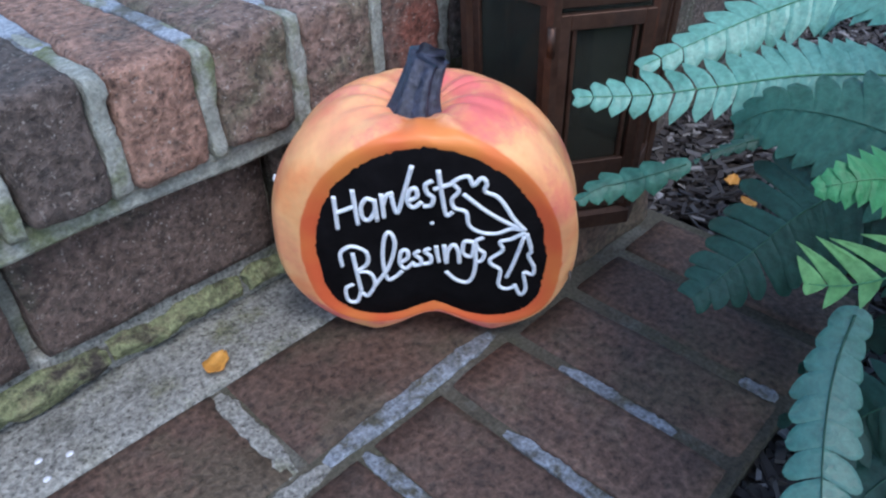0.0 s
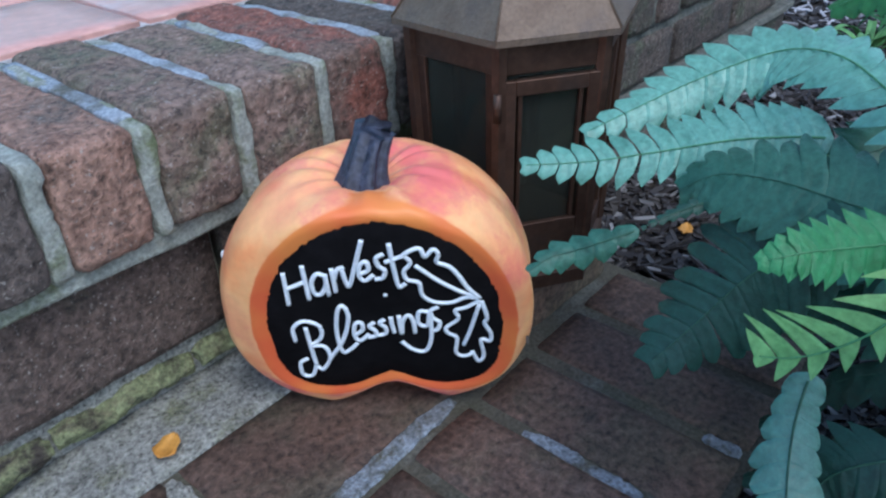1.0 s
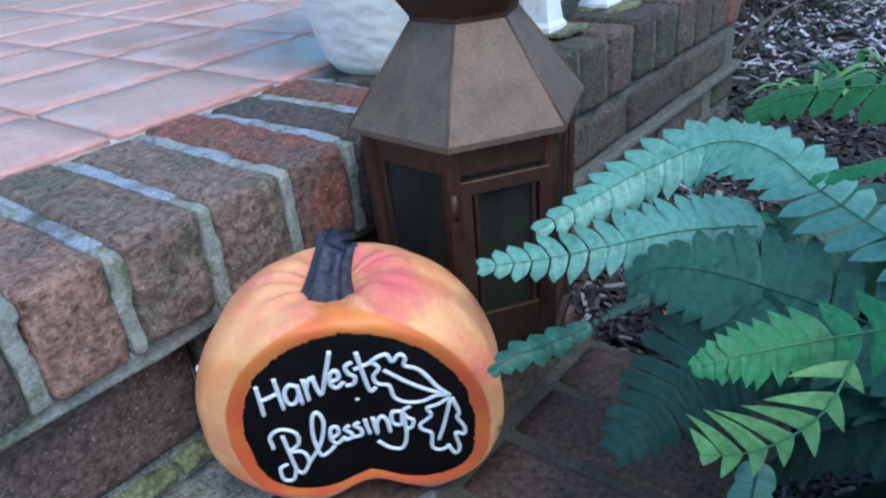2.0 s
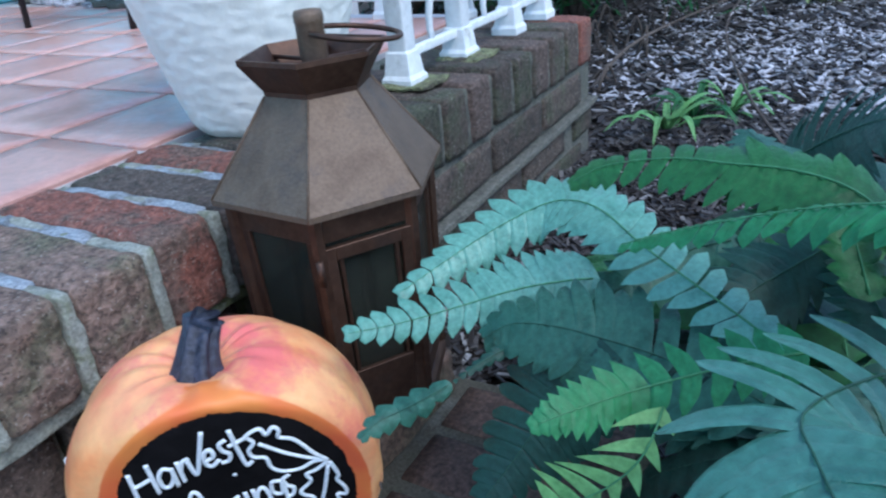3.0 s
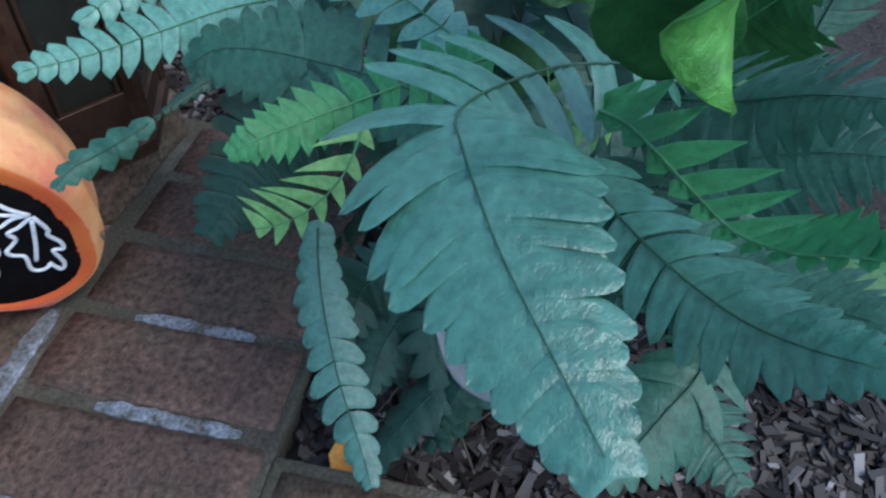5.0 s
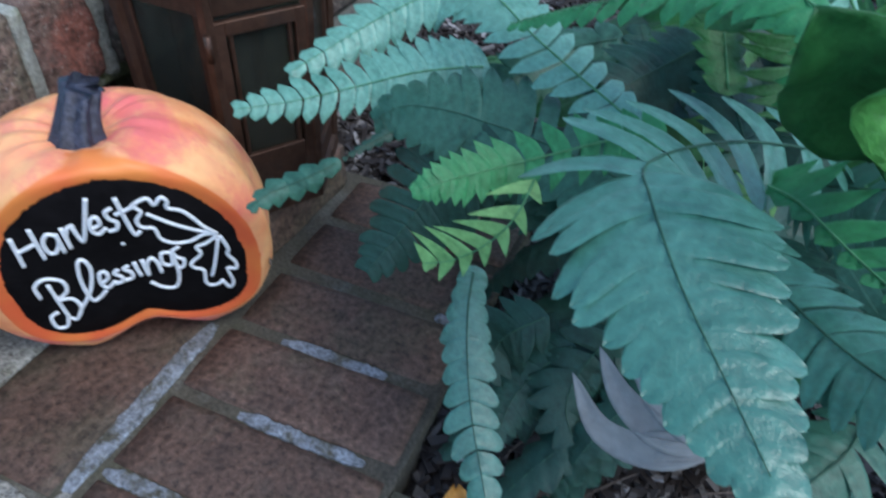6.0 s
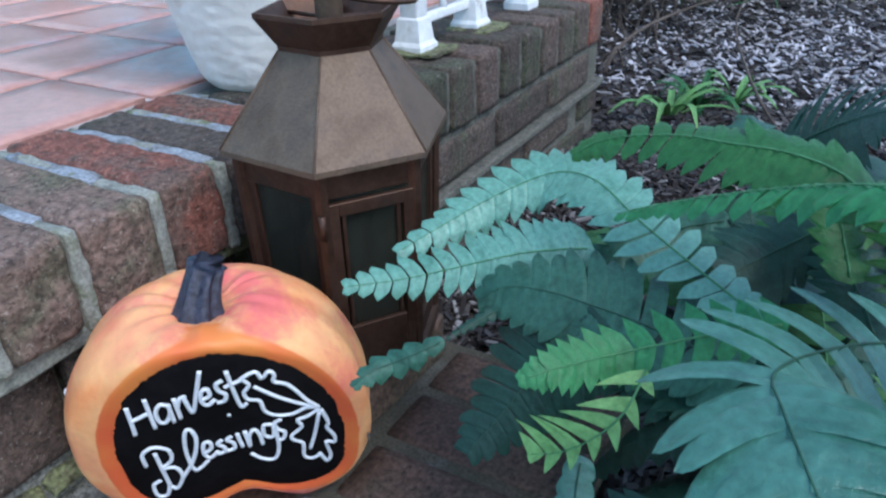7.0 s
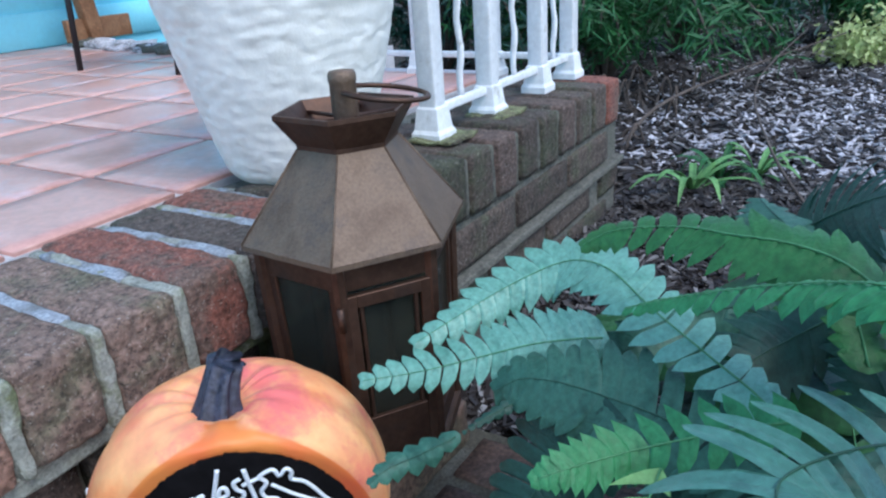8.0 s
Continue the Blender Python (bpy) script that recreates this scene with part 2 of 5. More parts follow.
M["iron"] = plain("black_iron", (0.012, 0.012, 0.014), 0.45)
M["white"] = plain("white_pebble", (0.75, 0.76, 0.8), 0.5)


def pane_material():
    m = bpy.data.materials.new("lantern_glass")
    m.use_nodes = True
    b = m.node_tree.nodes["Principled BSDF"]
    # dark tint puts the panes' dim reflections into the glass colour
    b.inputs["Base Color"].default_value = (0.26, 0.28, 0.24, 1)
    b.inputs["Roughness"].default_value = 0.09
    b.inputs["Transmission Weight"].default_value = 0.95
    b.inputs["IOR"].default_value = 1.3
    return m


M["glass"] = pane_material()


def chip_material():
    """Bark chips: each loose piece takes a tone of its own."""
    m = bpy.data.materials.new("bark_chips")
    m.use_nodes = True
    n, l = m.node_tree.nodes, m.node_tree.links
    g = n.new("ShaderNodeNewGeometry")
    r = n.new("ShaderNodeValToRGB")
    e = r.color_ramp.elements
    for i, (at, c) in enumerate([(0.0, (0.018, 0.012, 0.01)), (0.62, (0.031, 0.025, 0.023)), (0.89, (0.085, 0.075, 0.07)), (1.0, (0.30, 0.285, 0.28))]):
        if i > 1:
            e.new(at)
    for el, (at, c) in zip(e, [(0.0, (0.018, 0.012, 0.01)), (0.62, (0.031, 0.025, 0.023)), (0.89, (0.085, 0.075, 0.07)), (1.0, (0.30, 0.285, 0.28))]):
        el.position, el.color = at, (*c, 1)
    l.new(g.outputs["Random Per Island"], r.inputs[0])
    l.new(r.outputs[0], n["Principled BSDF"].inputs["Base Color"])
    n["Principled BSDF"].inputs["Roughness"].default_value = 0.6
    return m


M["chips"] = chip_material()
# pale litter tones, raised to carry the sunlight of the far bed
M["litter"] = material("sun_pale_litter", [(0.10, 0.095, 0.095), (0.55, 0.53, 0.56), (0.26, 0.245, 0.26)], 0.8, 25, 0.4, 150, fine=0.4)


# ---- helpers of this scene ----
def mesh_of(name, bm, mat, smooth=True):
    me = bpy.data.meshes.new(name)
    bmesh.ops.recalc_face_normals(bm, faces=bm.faces[:])
    bm.to_mesh(me)
    bm.free()
    for m in (mat if isinstance(mat, (list, tuple)) else [mat]):
        me.materials.append(m)
    if smooth:
        me.polygons.foreach_set("use_smooth", [True] * len(me.polygons))
    return me


def part(name, bm, mat, parent=None, label="", smooth=True, at=None):
    ob = new(name, mesh_of(name, bm, mat, smooth))
    if parent:
        ob.parent = parent
    if at is not None:
        ob.matrix_basis = at
    if label:
        ob["label"] = label
    return ob


def empty(name, at, label, category, group="", kind=""):
    ob = new(name)
    ob.matrix_basis = at if isinstance(at, Matrix) else Matrix.Translation(at)
    ob.empty_display_size = 0.02
    return tagged(ob, label, category, group, kind)


def box_bm(x0, y0, z0, x1, y1, z1, bevel=0.0, seg=2):
    bm = bmesh.new()
    bmesh.ops.create_cube(bm, size=1.0)
    for v in bm.verts:
        v.co = Vector(((x0 + x1) / 2 + v.co.x * (x1 - x0), (y0 + y1) / 2 + v.co.y * (y1 - y0), (z0 + z1) / 2 + v.co.z * (z1 - z0)))
    if bevel:
        bmesh.ops.bevel(bm, geom=bm.edges[:], offset=bevel, segments=seg, profile=0.6, affect="EDGES")
    return bm


def grid_box(sx, sy, sz, cuts, round_by, rough, seed):
    """A worn block of size sx, sy, sz round the origin: rounded edges and an uneven skin."""
    bm = bmesh.new()
    bmesh.ops.create_cube(bm, size=1.0)
    bmesh.ops.subdivide_edges(bm, edges=bm.edges[:], cuts=cuts, use_grid_fill=True)
    half = Vector((sx, sy, sz)) / 2
    for v in bm.verts:
        p = Vector((v.co.x * sx, v.co.y * sy, v.co.z * sz))
        # draw the grid towards the edges, so that they are finely cut
        q = Vector((math.copysign(min(abs(p[i]), half[i] - round_by), p[i]) for i in range(3)))
        d = p - q
        if d.length > 1e-9:
            d = d.normalized() * round_by
        p = q + d
        w = Vector((seed * 3.1, seed * 1.7, seed * 0.9))
        p += noise.noise_vector(p * 35 + w) * rough + noise.noise_vector(p * 110 + w) * rough * 0.6
        v.co = p
    return bm


def lathe_bm(profile, n=24, phase=0.0, cap=False):
    """Turned form: profile of (radius, height); n sides."""
    bm = bmesh.new()
    rings = []
    for r, z in profile:
        rings.append([bm.verts.new((r * math.cos(phase + 2 * math.pi * k / n), r * math.sin(phase + 2 * math.pi * k / n), z)) for k in range(n)])
    for a, b in zip(rings, rings[1:]):
        for k in range(n):
            bm.faces.new((a[k], a[(k + 1) % n], b[(k + 1) % n], b[k]))
    if cap:
        bm.faces.new(rings[0][::-1])
        bm.faces.new(rings[-1])
    return bm


def tube_bm(points, r, n=8, closed=False, bm=None, taper=1.0):
    bm = bm or bmesh.new()
    pts = [Vector(p) for p in points]
    rings = []
    for i, p in enumerate(pts):
        a = pts[i - 1] if i or closed else p
        b = pts[(i + 1) % len(pts)] if i < len(pts) - 1 or closed else p
        t = (b - a).normalized()
        s = t.cross(Vector((0.13, 0.31, 0.94))).normalized()
        u = s.cross(t)
        rr = r * (1 + (taper - 1) * i / max(1, len(pts) - 1))
        rings.append([bm.verts.new(p + (s * math.cos(2 * math.pi * k / n) + u * math.sin(2 * math.pi * k / n)) * rr) for k in range(n)])
    for i in range(len(rings) - (0 if closed else 1)):
        a, b = rings[i], rings[(i + 1) % len(rings)]
        for k in range(n):
            bm.faces.new((a[k], a[(k + 1) % n], b[(k + 1) % n], b[k]))
    if not closed:
        bm.faces.new(rings[0][::-1])
        bm.faces.new(rings[-1])
    return bm


def spline(points, n):
    """n points along a smooth curve through the given ones."""
    p = [Vector(q) for q in points]
    p = [p[0] * 2 - p[1]] + p + [p[-1] * 2 - p[-2]]
    out = []
    spans = len(p) - 3
    for i in range(n):
        u = i / (n - 1) * spans
        k = min(int(u), spans - 1)
        f = u - k
        a, b, c, d = p[k:k + 4]
        out.append(0.5 * ((2 * b) + (c - a) * f + (2 * a - 5 * b + 4 * c - d) * f * f + (3 * b - a - 3 * c + d) * f * f * f))
    return out


# ---- ground, path, step and porch ----
TOP = 0.253          # top of the brick edging
def bed_height(x, y):
    h = -0.035 + 0.02 * noise.noise(Vector((x * 5, y * 5, 0))) + 0.008 * noise.noise(Vector((x * 22, y * 22, 3)))
    return h + 0.03 * min(1.0, max(0.0, (x - 0.6) / 2.0))


bm = bmesh.new()
edges_x = sorted(set([round(-0.9 + 0.05 * i, 3) for i in range(70)] + [-60, -25, -8, -3, -1.5, 3.2, 4.5, 7, 12, 25, 60]))
edges_y = sorted(set([round(-2.0 + 0.05 * i, 3) for i in range(46)] + [-60, -25, -8, -4, 0.6, 1, 2, 4, 8, 25, 60]))
vs = [[bm.verts.new((x, y, bed_height(x, y) if abs(x) < 5 and abs(y) < 5 else -0.03)) for x in edges_x] for y in edges_y]
for j in range(len(edges_y) - 1):
    for i in range(len(edges_x) - 1):
        bm.faces.new((vs[j][i], vs[j][i + 1], vs[j + 1][i + 1], vs[j + 1][i]))
ground = part("ground", bm, M["soil"])
tagged(ground, "dark bare garden soil under bark mulch", "ground", kind="structure")

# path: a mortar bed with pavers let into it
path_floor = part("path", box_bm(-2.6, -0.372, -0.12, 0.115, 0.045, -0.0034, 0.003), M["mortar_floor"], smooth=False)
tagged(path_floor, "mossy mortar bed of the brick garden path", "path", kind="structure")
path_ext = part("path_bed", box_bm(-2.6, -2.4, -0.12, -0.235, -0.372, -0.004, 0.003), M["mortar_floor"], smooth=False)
tagged(path_ext, "mortar bed of the brick path", "path", kind="structure")
strip = part("concrete_strip", grid_box(2.7, 0.085, 0.02, 10, 0.003, 0.0008, 5), M["concrete"], at=Matrix.Translation((-1.25, 0.006, -0.0085)))
tagged(strip, "rough grey concrete strip along the step's foot", "concrete strip", kind="structure")

# step: core of mortar, set back under the brick edging
step = part("step_core", box_bm(-2.6, 0.055, -0.1, 0.12, 0.245, TOP - 0.012), M["mortar"], smooth=False)
tagged(step, "mortar core of the brick step", "step", kind="structure")
slab = part("porch_floor", box_bm(-2.6, 0.236, -0.1, 1.0, 2.34, TOP - 0.006), M["grout"], smooth=False)
tagged(slab, "pale grout bed of the tiled porch", "floor", kind="structure")
slab2 = part("porch_floor_far", box_bm(1.0, 0.8, -0.1, 1.36, 2.34, TOP - 0.003), M["grout"], smooth=False)
tagged(slab2, "pale grout bed of the tiled porch beside the house", "floor", kind="structure")
wall2 = part("porch_wall", box_bm(0.10, -0.025, -0.15, 0.97, 0.215, TOP - 0.008), M["mortar_old"], smooth=False)
tagged(wall2, "mortar core of the low brick porch wall", "wall", kind="structure")

# rear of the place: the house's turquoise boards at the porch's far side, and the way back behind the camera
def house_wall():
    w = empty("house_wall", (0, 2.33, TOP), "turquoise painted clapboard house wall behind the porch", "wall", kind="structure")
    part("sheathing", box_bm(-2.6, 0.02, -0.35, 3.0, 0.12, 1.5), M["siding"], w, smooth=False)
    for k in range(13):
        part("siding_board", box_bm(-2.6, -0.012, 0, 3.0, 0.0, 0.131, 0.002, 1), M["siding"], w, at=pose(0, 0.016, 0.002 + 0.122 * k, 5, 0, 0))


house_wall()


def loose_stones():
    """Pale flat stones along the porch's open edge."""
    rnd = random.Random(21)
    for k in range(34):
        f = rnd.random()
        me = mesh_of("stone", grid_box(rnd.uniform(0.05, 0.12), rnd.uniform(0.04, 0.08), rnd.uniform(0.012, 0.025), 3, 0.004, 0.006, 600 + k), M["litter"] if k % 3 else M["mortar_old"])
        ob = new("stone", me)
        ob.matrix_basis = pose(1.11 + 0.17 * f + rnd.uniform(-0.02, 0.07), 1.45 + 0.85 * f, TOP + 0.008, rnd.uniform(-8, 8), rnd.uniform(-8, 8), rnd.uniform(0, 180))
        tagged(ob, "flat pale loose stone at the porch's edge", "stone", "loose edge stones")


loose_stones()


# ---- pumpkin ----
def bisect(values, a):
    """Index of the first of the sorted values that is not below a."""
    lo, hi = 0, len(values)
    while lo < hi:
        m = (lo + hi) // 2
        lo, hi = (m + 1, hi) if values[m] < a else (lo, m)
    return lo


def pumpkin():
    """Foam pumpkin with a slanted chalkboard front; local x across, y out of the face, z up."""
    turn = math.degrees(math.atan2(-0.7507, 0.6606))
    root = empty("pumpkin_ornament", pose(-0.1865, -0.1135, 0, 0, 0, 180 + turn), "orange painted foam pumpkin with black chalkboard front", "pumpkin")
    D0, K = 0.004, 0.27        # the cut face: y = D0 + K z

    def kidney(a):
        c, s = math.cos(a), math.sin(a)
        if s >= 0:
            return 0.0845 * c - 0.0045, 0.103 + 0.111 * s
        x = 0.0845 * math.copysign(abs(c) ** 0.6, c)
        u = 0.103 - 0.076 * (-s) ** 0.5
        return x - 0.0045, u + 0.024 * math.exp(-(abs(x) / 0.026) ** 1.6) * (-s)

    outline = []
    for k in range(721):
        x, u = kidney(2 * math.pi * k / 720)
        outline.append((math.atan2(u - 0.11, x + 0.004), math.hypot(x + 0.004, u - 0.11)))
    outline.sort()
    angles = [a for a, r in outline]

    def edge_radius(a):
        """Distance from the board's middle to its edge, in direction a."""
        return outline[min(len(outline) - 1, bisect(angles, a))][1]

    nu, nv = 224, 120
    bm = bmesh.new()
    rows = []
    rim = bm.verts.layers.float.new("rim")
    for j in range(nv + 1):
        ph = math.pi * j / nv
        row = []
        for i in range(nu):
            th = 2 * math.pi * i / nu
            rib = 1 - 0.05 * (0.5 + 0.5 * math.cos(8 * th + 0.6)) ** 3 * math.sin(ph)
            sx, cz = math.sin(ph), math.cos(ph)
            full = abs(sx) ** 0.86
            x = 0.1165 * full * math.cos(th) * rib
            y = 0.108 * full * math.sin(th) * rib
            z = 0.108 + (0.119 if cz > 0 else 0.110) * math.copysign(abs(cz) ** 0.92, cz)
            r = math.hypot(x - 0.002, y - 0.006)
            if cz > 0:
                z -= 0.022 * math.exp(-(r / 0.028) ** 2)
            # arch between the two front lobes at the foot
            if z < 0.06:
                arch = 0.034 * math.exp(-((x + 0.004) / 0.034) ** 2) * max(0.0, min(1.0, (y + 0.04) / 0.05))
                z = max(z, arch + z * 0.45)
            lim = D0 + K * z
            s = y - lim
            soft = 0.013
            if s > -soft:
                y = lim - soft * math.exp(-(s + soft) / soft)
            # the swelling rim round the board
            across, upward = x + 0.004, z / math.cos(math.atan(K)) - 0.11
            d = math.hypot(across, upward) - edge_radius(math.atan2(upward, across))
            if s > -0.02:
                y += 0.0028 * math.exp(-((d - 0.011) / 0.009) ** 2)
            if cz > 0.3:
                z -= 0.0022 * (0.5 + 0.5 * math.cos(14 * th + 2 * noise.noise(Vector((math.cos(th) * 2, math.sin(th) * 2, 1))))) * math.exp(-((r - 0.035) / 0.02) ** 2)
            w = noise.noise(Vector((x * 30, y * 30, z * 30))) * 0.0012
            v = bm.verts.new((x * (1 + w * 6), y + (0 if s > 0 else w), max(z, 0.0)))
            v[rim] = max(0.0, min(1.0, 1.0 - (d - 0.0075) / 0.006)) if s > -0.03 else 0.0
            row.append(v)
        rows.append(row)
    for a, b in zip(rows, rows[1:]):
        for i in range(nu):
            bm.faces.new((a[i], a[(i + 1) % nu], b[(i + 1) % nu], b[i]))
    bmesh.ops.remove_doubles(bm, verts=bm.verts[:], dist=1e-6)
    bm.faces.ensure_lookup_table()
    body = part("body", bm, M["pumpkin"], root)

    # chalkboard: a kidney-shaped plate on the cut face; local x, and u up the slope
    slope = math.atan(K)

    def on_face(x, u, lift):
        return Vector((x, D0 + u * math.sin(slope) + lift * math.cos(slope), u * math.cos(slope) - lift * math.sin(slope)))

    bm = bmesh.new()
    n = 220
    ring = [kidney(2 * math.pi * k / n) for k in range(n)]
    jag = [1 + 0.018 * noise.noise(Vector((k * 0.9, 2, 0))) + 0.02 * noise.noise(Vector((k * 0.17, 5, 0))) for k in range(n)]
    hub = (-0.004, 0.11)
    lay = []
    for grow, lift in ((1.0, 0.0002), (0.99, 0.0011), (0.6, 0.0013), (0.25, 0.0013)):
        lay.append([bm.verts.new(on_face(hub[0] + (x - hub[0]) * grow * j, hub[1] + (u - hub[1]) * grow * j, lift)) for (x, u), j in zip(ring, jag)])
    for a, b in zip(lay, lay[1:]):
        for k in range(n):
            bm.faces.new((a[k], a[(k + 1) % n], b[(k + 1) % n], b[k]))
    bm.faces.new(lay[-1])
    board = part("chalkboard", bm, M["board"], root, "flat black chalkboard paint")

    # lettering
    def brush(pts, r):
        line = spline([(x, u, 0) for x, u in pts], max(6, 5 * len(pts)))
        return tube_bm([on_face(q.x, q.y, 0.0013) for q in line], r, 6)

    def letter(strokes):
        bm = bmesh.new()
        for pts in strokes:
            line = spline([(x, u, 0) for x, u in pts], 6 * len(pts))
            tube_bm([on_face(q.x, q.y, 0.0013) for q in line], 0.0018, 6, bm=bm)
        part("letter", bm, M["chalk"], board)

    def stroke(pts):
        part("chalk_line", brush(pts, 0.0017), M["chalk"], board)

    # hand-painted lettering, stroke by stroke: HARVEST BLESSINGS
    letter([[(0.0585, 0.1714), (0.0592, 0.1562), (0.0602, 0.1383)], [(0.0450, 0.1781), (0.0451, 0.1620), (0.0451, 0.1434)], [(0.0594, 0.1550), (0.0518, 0.1585), (0.0447, 0.1626)]])
    letter([[(0.0317, 0.1678), (0.0365, 0.1694), (0.0410, 0.1609), (0.0407, 0.1499), (0.0361, 0.1488), (0.0315, 0.1588), (0.0312, 0.1689), (0.0311, 0.1471)]])
    letter([[(0.0261, 0.1744), (0.0260, 0.1634), (0.0260, 0.1507)], [(0.0256, 0.1634), (0.0224, 0.1728), (0.0177, 0.1756)]])
    letter([[(0.0194, 0.1734), (0.0166, 0.1555), (0.0100, 0.1773), (0.0036, 0.2006)]])
    letter([[(0.0084, 0.1680), (0.0020, 0.1719), (0.0027, 0.1800), (0.0070, 0.1768), (0.0085, 0.1663), (0.0049, 0.1613), (-0.0011, 0.1670)]])
    letter([[(-0.0092, 0.1870), (-0.0042, 0.1833), (-0.0050, 0.1758), (-0.0089, 0.1709), (-0.0071, 0.1637), (-0.0017, 0.1625)]])
    letter([[(-0.0132, 0.1967), (-0.0150, 0.1721), (-0.0172, 0.1541), (-0.0219, 0.1570)], [(-0.0096, 0.1791), (-0.0157, 0.1818), (-0.0217, 0.1844)]])
    letter([[(0.0629, 0.0953), (0.0620, 0.1109), (0.0530, 0.1189), (0.0430, 0.1126), (0.0437, 0.0984), (0.0535, 0.0885)], [(0.0532, 0.1111), (0.0528, 0.0871), (0.0521, 0.0637)], [(0.0535, 0.0885), (0.0428, 0.0873), (0.0404, 0.0729), (0.0474, 0.0577), (0.0514, 0.0614)], [(0.0521, 0.0637), (0.0569, 0.0497), (0.0641, 0.0511), (0.0638, 0.0665), (0.0572, 0.0726)]])
    letter([[(0.0416, 0.0692), (0.0279, 0.0946), (0.0210, 0.1213), (0.0235, 0.1351), (0.0282, 0.1276), (0.0314, 0.1027), (0.0300, 0.0804), (0.0237, 0.0827), (0.0175, 0.0906)]])
    letter([[(0.0189, 0.1002), (0.0125, 0.1064), (0.0128, 0.1150), (0.0171, 0.1130), (0.0189, 0.1002), (0.0151, 0.0934), (0.0082, 0.1011)]])
    letter([[(0.0032, 0.1151), (0.0072, 0.1105), (0.0034, 0.1052), (0.0033, 0.0991), (0.0089, 0.0970)]])
    letter([[(-0.0043, 0.1179), (-0.0004, 0.1139), (-0.0043, 0.1087), (-0.0040, 0.1013), (0.0016, 0.0992)]])
    letter([[(-0.0089, 0.1205), (-0.0094, 0.1114), (-0.0104, 0.1021)]])
    letter([[(-0.0147, 0.1219), (-0.0158, 0.1008), (-0.0170, 0.1142), (-0.0216, 0.1220), (-0.0248, 0.1143), (-0.0255, 0.1010)]])
    letter([[(-0.0359, 0.1253), (-0.0294, 0.1253), (-0.0285, 0.1124), (-0.0347, 0.1092), (-0.0367, 0.1235), (-0.0372, 0.0957), (-0.0325, 0.0780), (-0.0230, 0.0800), (-0.0151, 0.0905)]])
    letter([[(-0.0431, 0.1305), (-0.0375, 0.1260), (-0.0392, 0.1177), (-0.0437, 0.1126), (-0.0418, 0.1040), (-0.0364, 0.1025)]])
    # two lobed oak leaves
    stroke([(-0.0217, 0.1855), (-0.0273, 0.1897), (-0.0328, 0.1908), (-0.0357, 0.1830), (-0.0412, 0.1898), (-0.0446, 0.1846), (-0.0432, 0.1777), (-0.0515, 0.1724), (-0.0575, 0.1631), (-0.0638, 0.1500), (-0.0722, 0.1382)])
    stroke([(-0.0217, 0.1855), (-0.0260, 0.1776), (-0.0214, 0.1694), (-0.0231, 0.1610), (-0.0308, 0.1571), (-0.0327, 0.1437), (-0.0406, 0.1360), (-0.0526, 0.1349), (-0.0623, 0.1399), (-0.0722, 0.1382)])
    stroke([(-0.0290, 0.1749), (-0.0442, 0.1584), (-0.0581, 0.1470), (-0.0706, 0.1394)])
    stroke([(-0.0723, 0.1364), (-0.0628, 0.1289), (-0.0548, 0.1256), (-0.0572, 0.1161), (-0.0484, 0.1061), (-0.0494, 0.0994), (-0.0559, 0.0926), (-0.0551, 0.0748), (-0.0610, 0.0691), (-0.0691, 0.0729)])
    stroke([(-0.0732, 0.1352), (-0.0776, 0.1164), (-0.0759, 0.1098), (-0.0809, 0.0965), (-0.0803, 0.0875), (-0.0738, 0.0895), (-0.0762, 0.0694), (-0.0723, 0.0618), (-0.0672, 0.0751)])
    stroke([(-0.0718, 0.1321), (-0.0660, 0.1030), (-0.0609, 0.0836)])
    part("chalk_dot", tube_bm([on_face(-0.0071, 0.1452, 0.0012), on_face(-0.0071, 0.1452, 0.002)], 0.0016, 8), M["chalk"], board)

    # chips where the paint has come off
    for x, y, z, s in ((0.1105, 0.004, 0.150, 0.004), (0.1115, 0.010, 0.135, 0.003), (-0.108, 0.030, 0.085, 0.003)):
        bm = bmesh.new()
        bmesh.ops.create_icosphere(bm, subdivisions=2, radius=s)
        for v in bm.verts:
            v.co = Vector((v.co.x * 0.35 + x, v.co.y * 0.7 + y, v.co.z * 1.4 + z)) + noise.noise_vector(v.co * 400) * s * 0.25
        part("paint_chip", bm, M["white"] if x > 0 else M["bark"], root, "spot of chipped paint")

    # stem: twisted, ridged, flaring into the crown
    bm = bmesh.new()
    rows = []
    for j in range(15):
        f = j / 14
        row = []
        for i in range(40):
            a = 2 * math.pi * i / 40
            r = 0.0108 + 0.0195 * (1 - f) ** 2.4 + 0.0012 * f
            r *= 1 + 0.19 * math.cos(6 * a + 1.5 * f) + 0.05 * noise.noise(Vector((math.cos(a) * 2, math.sin(a) * 2, f * 3)))
            if f < 0.12:
                r *= 1 + 0.12 * math.cos(5 * a + 1)
            row.append(bm.verts.new((0.008 - 0.014 * f * f + r * math.cos(a), 0.016 - 0.019 * f * f + r * 0.9 * math.sin(a), 0.188 + 0.055 * f + (0.005 * math.cos(a + 0.7) if j == 14 else 0) - (0.003 * (1 + math.cos(5 * a)) if j == 0 else 0))))
        rows.append(row)
    for a, b in zip(rows, rows[1:]):
        for i in range(40):
            bm.faces.new((a[i], a[(i + 1) % 40], b[(i + 1) % 40], b[i]))
    bm.faces.new(rows[-1])
    part("stem", bm, M["stem"], root, "dark blue-brown ridged stem")


pumpkin()


# ---- lantern ----
LIFT = 0.052         # height of the worn brick on which the lantern stands


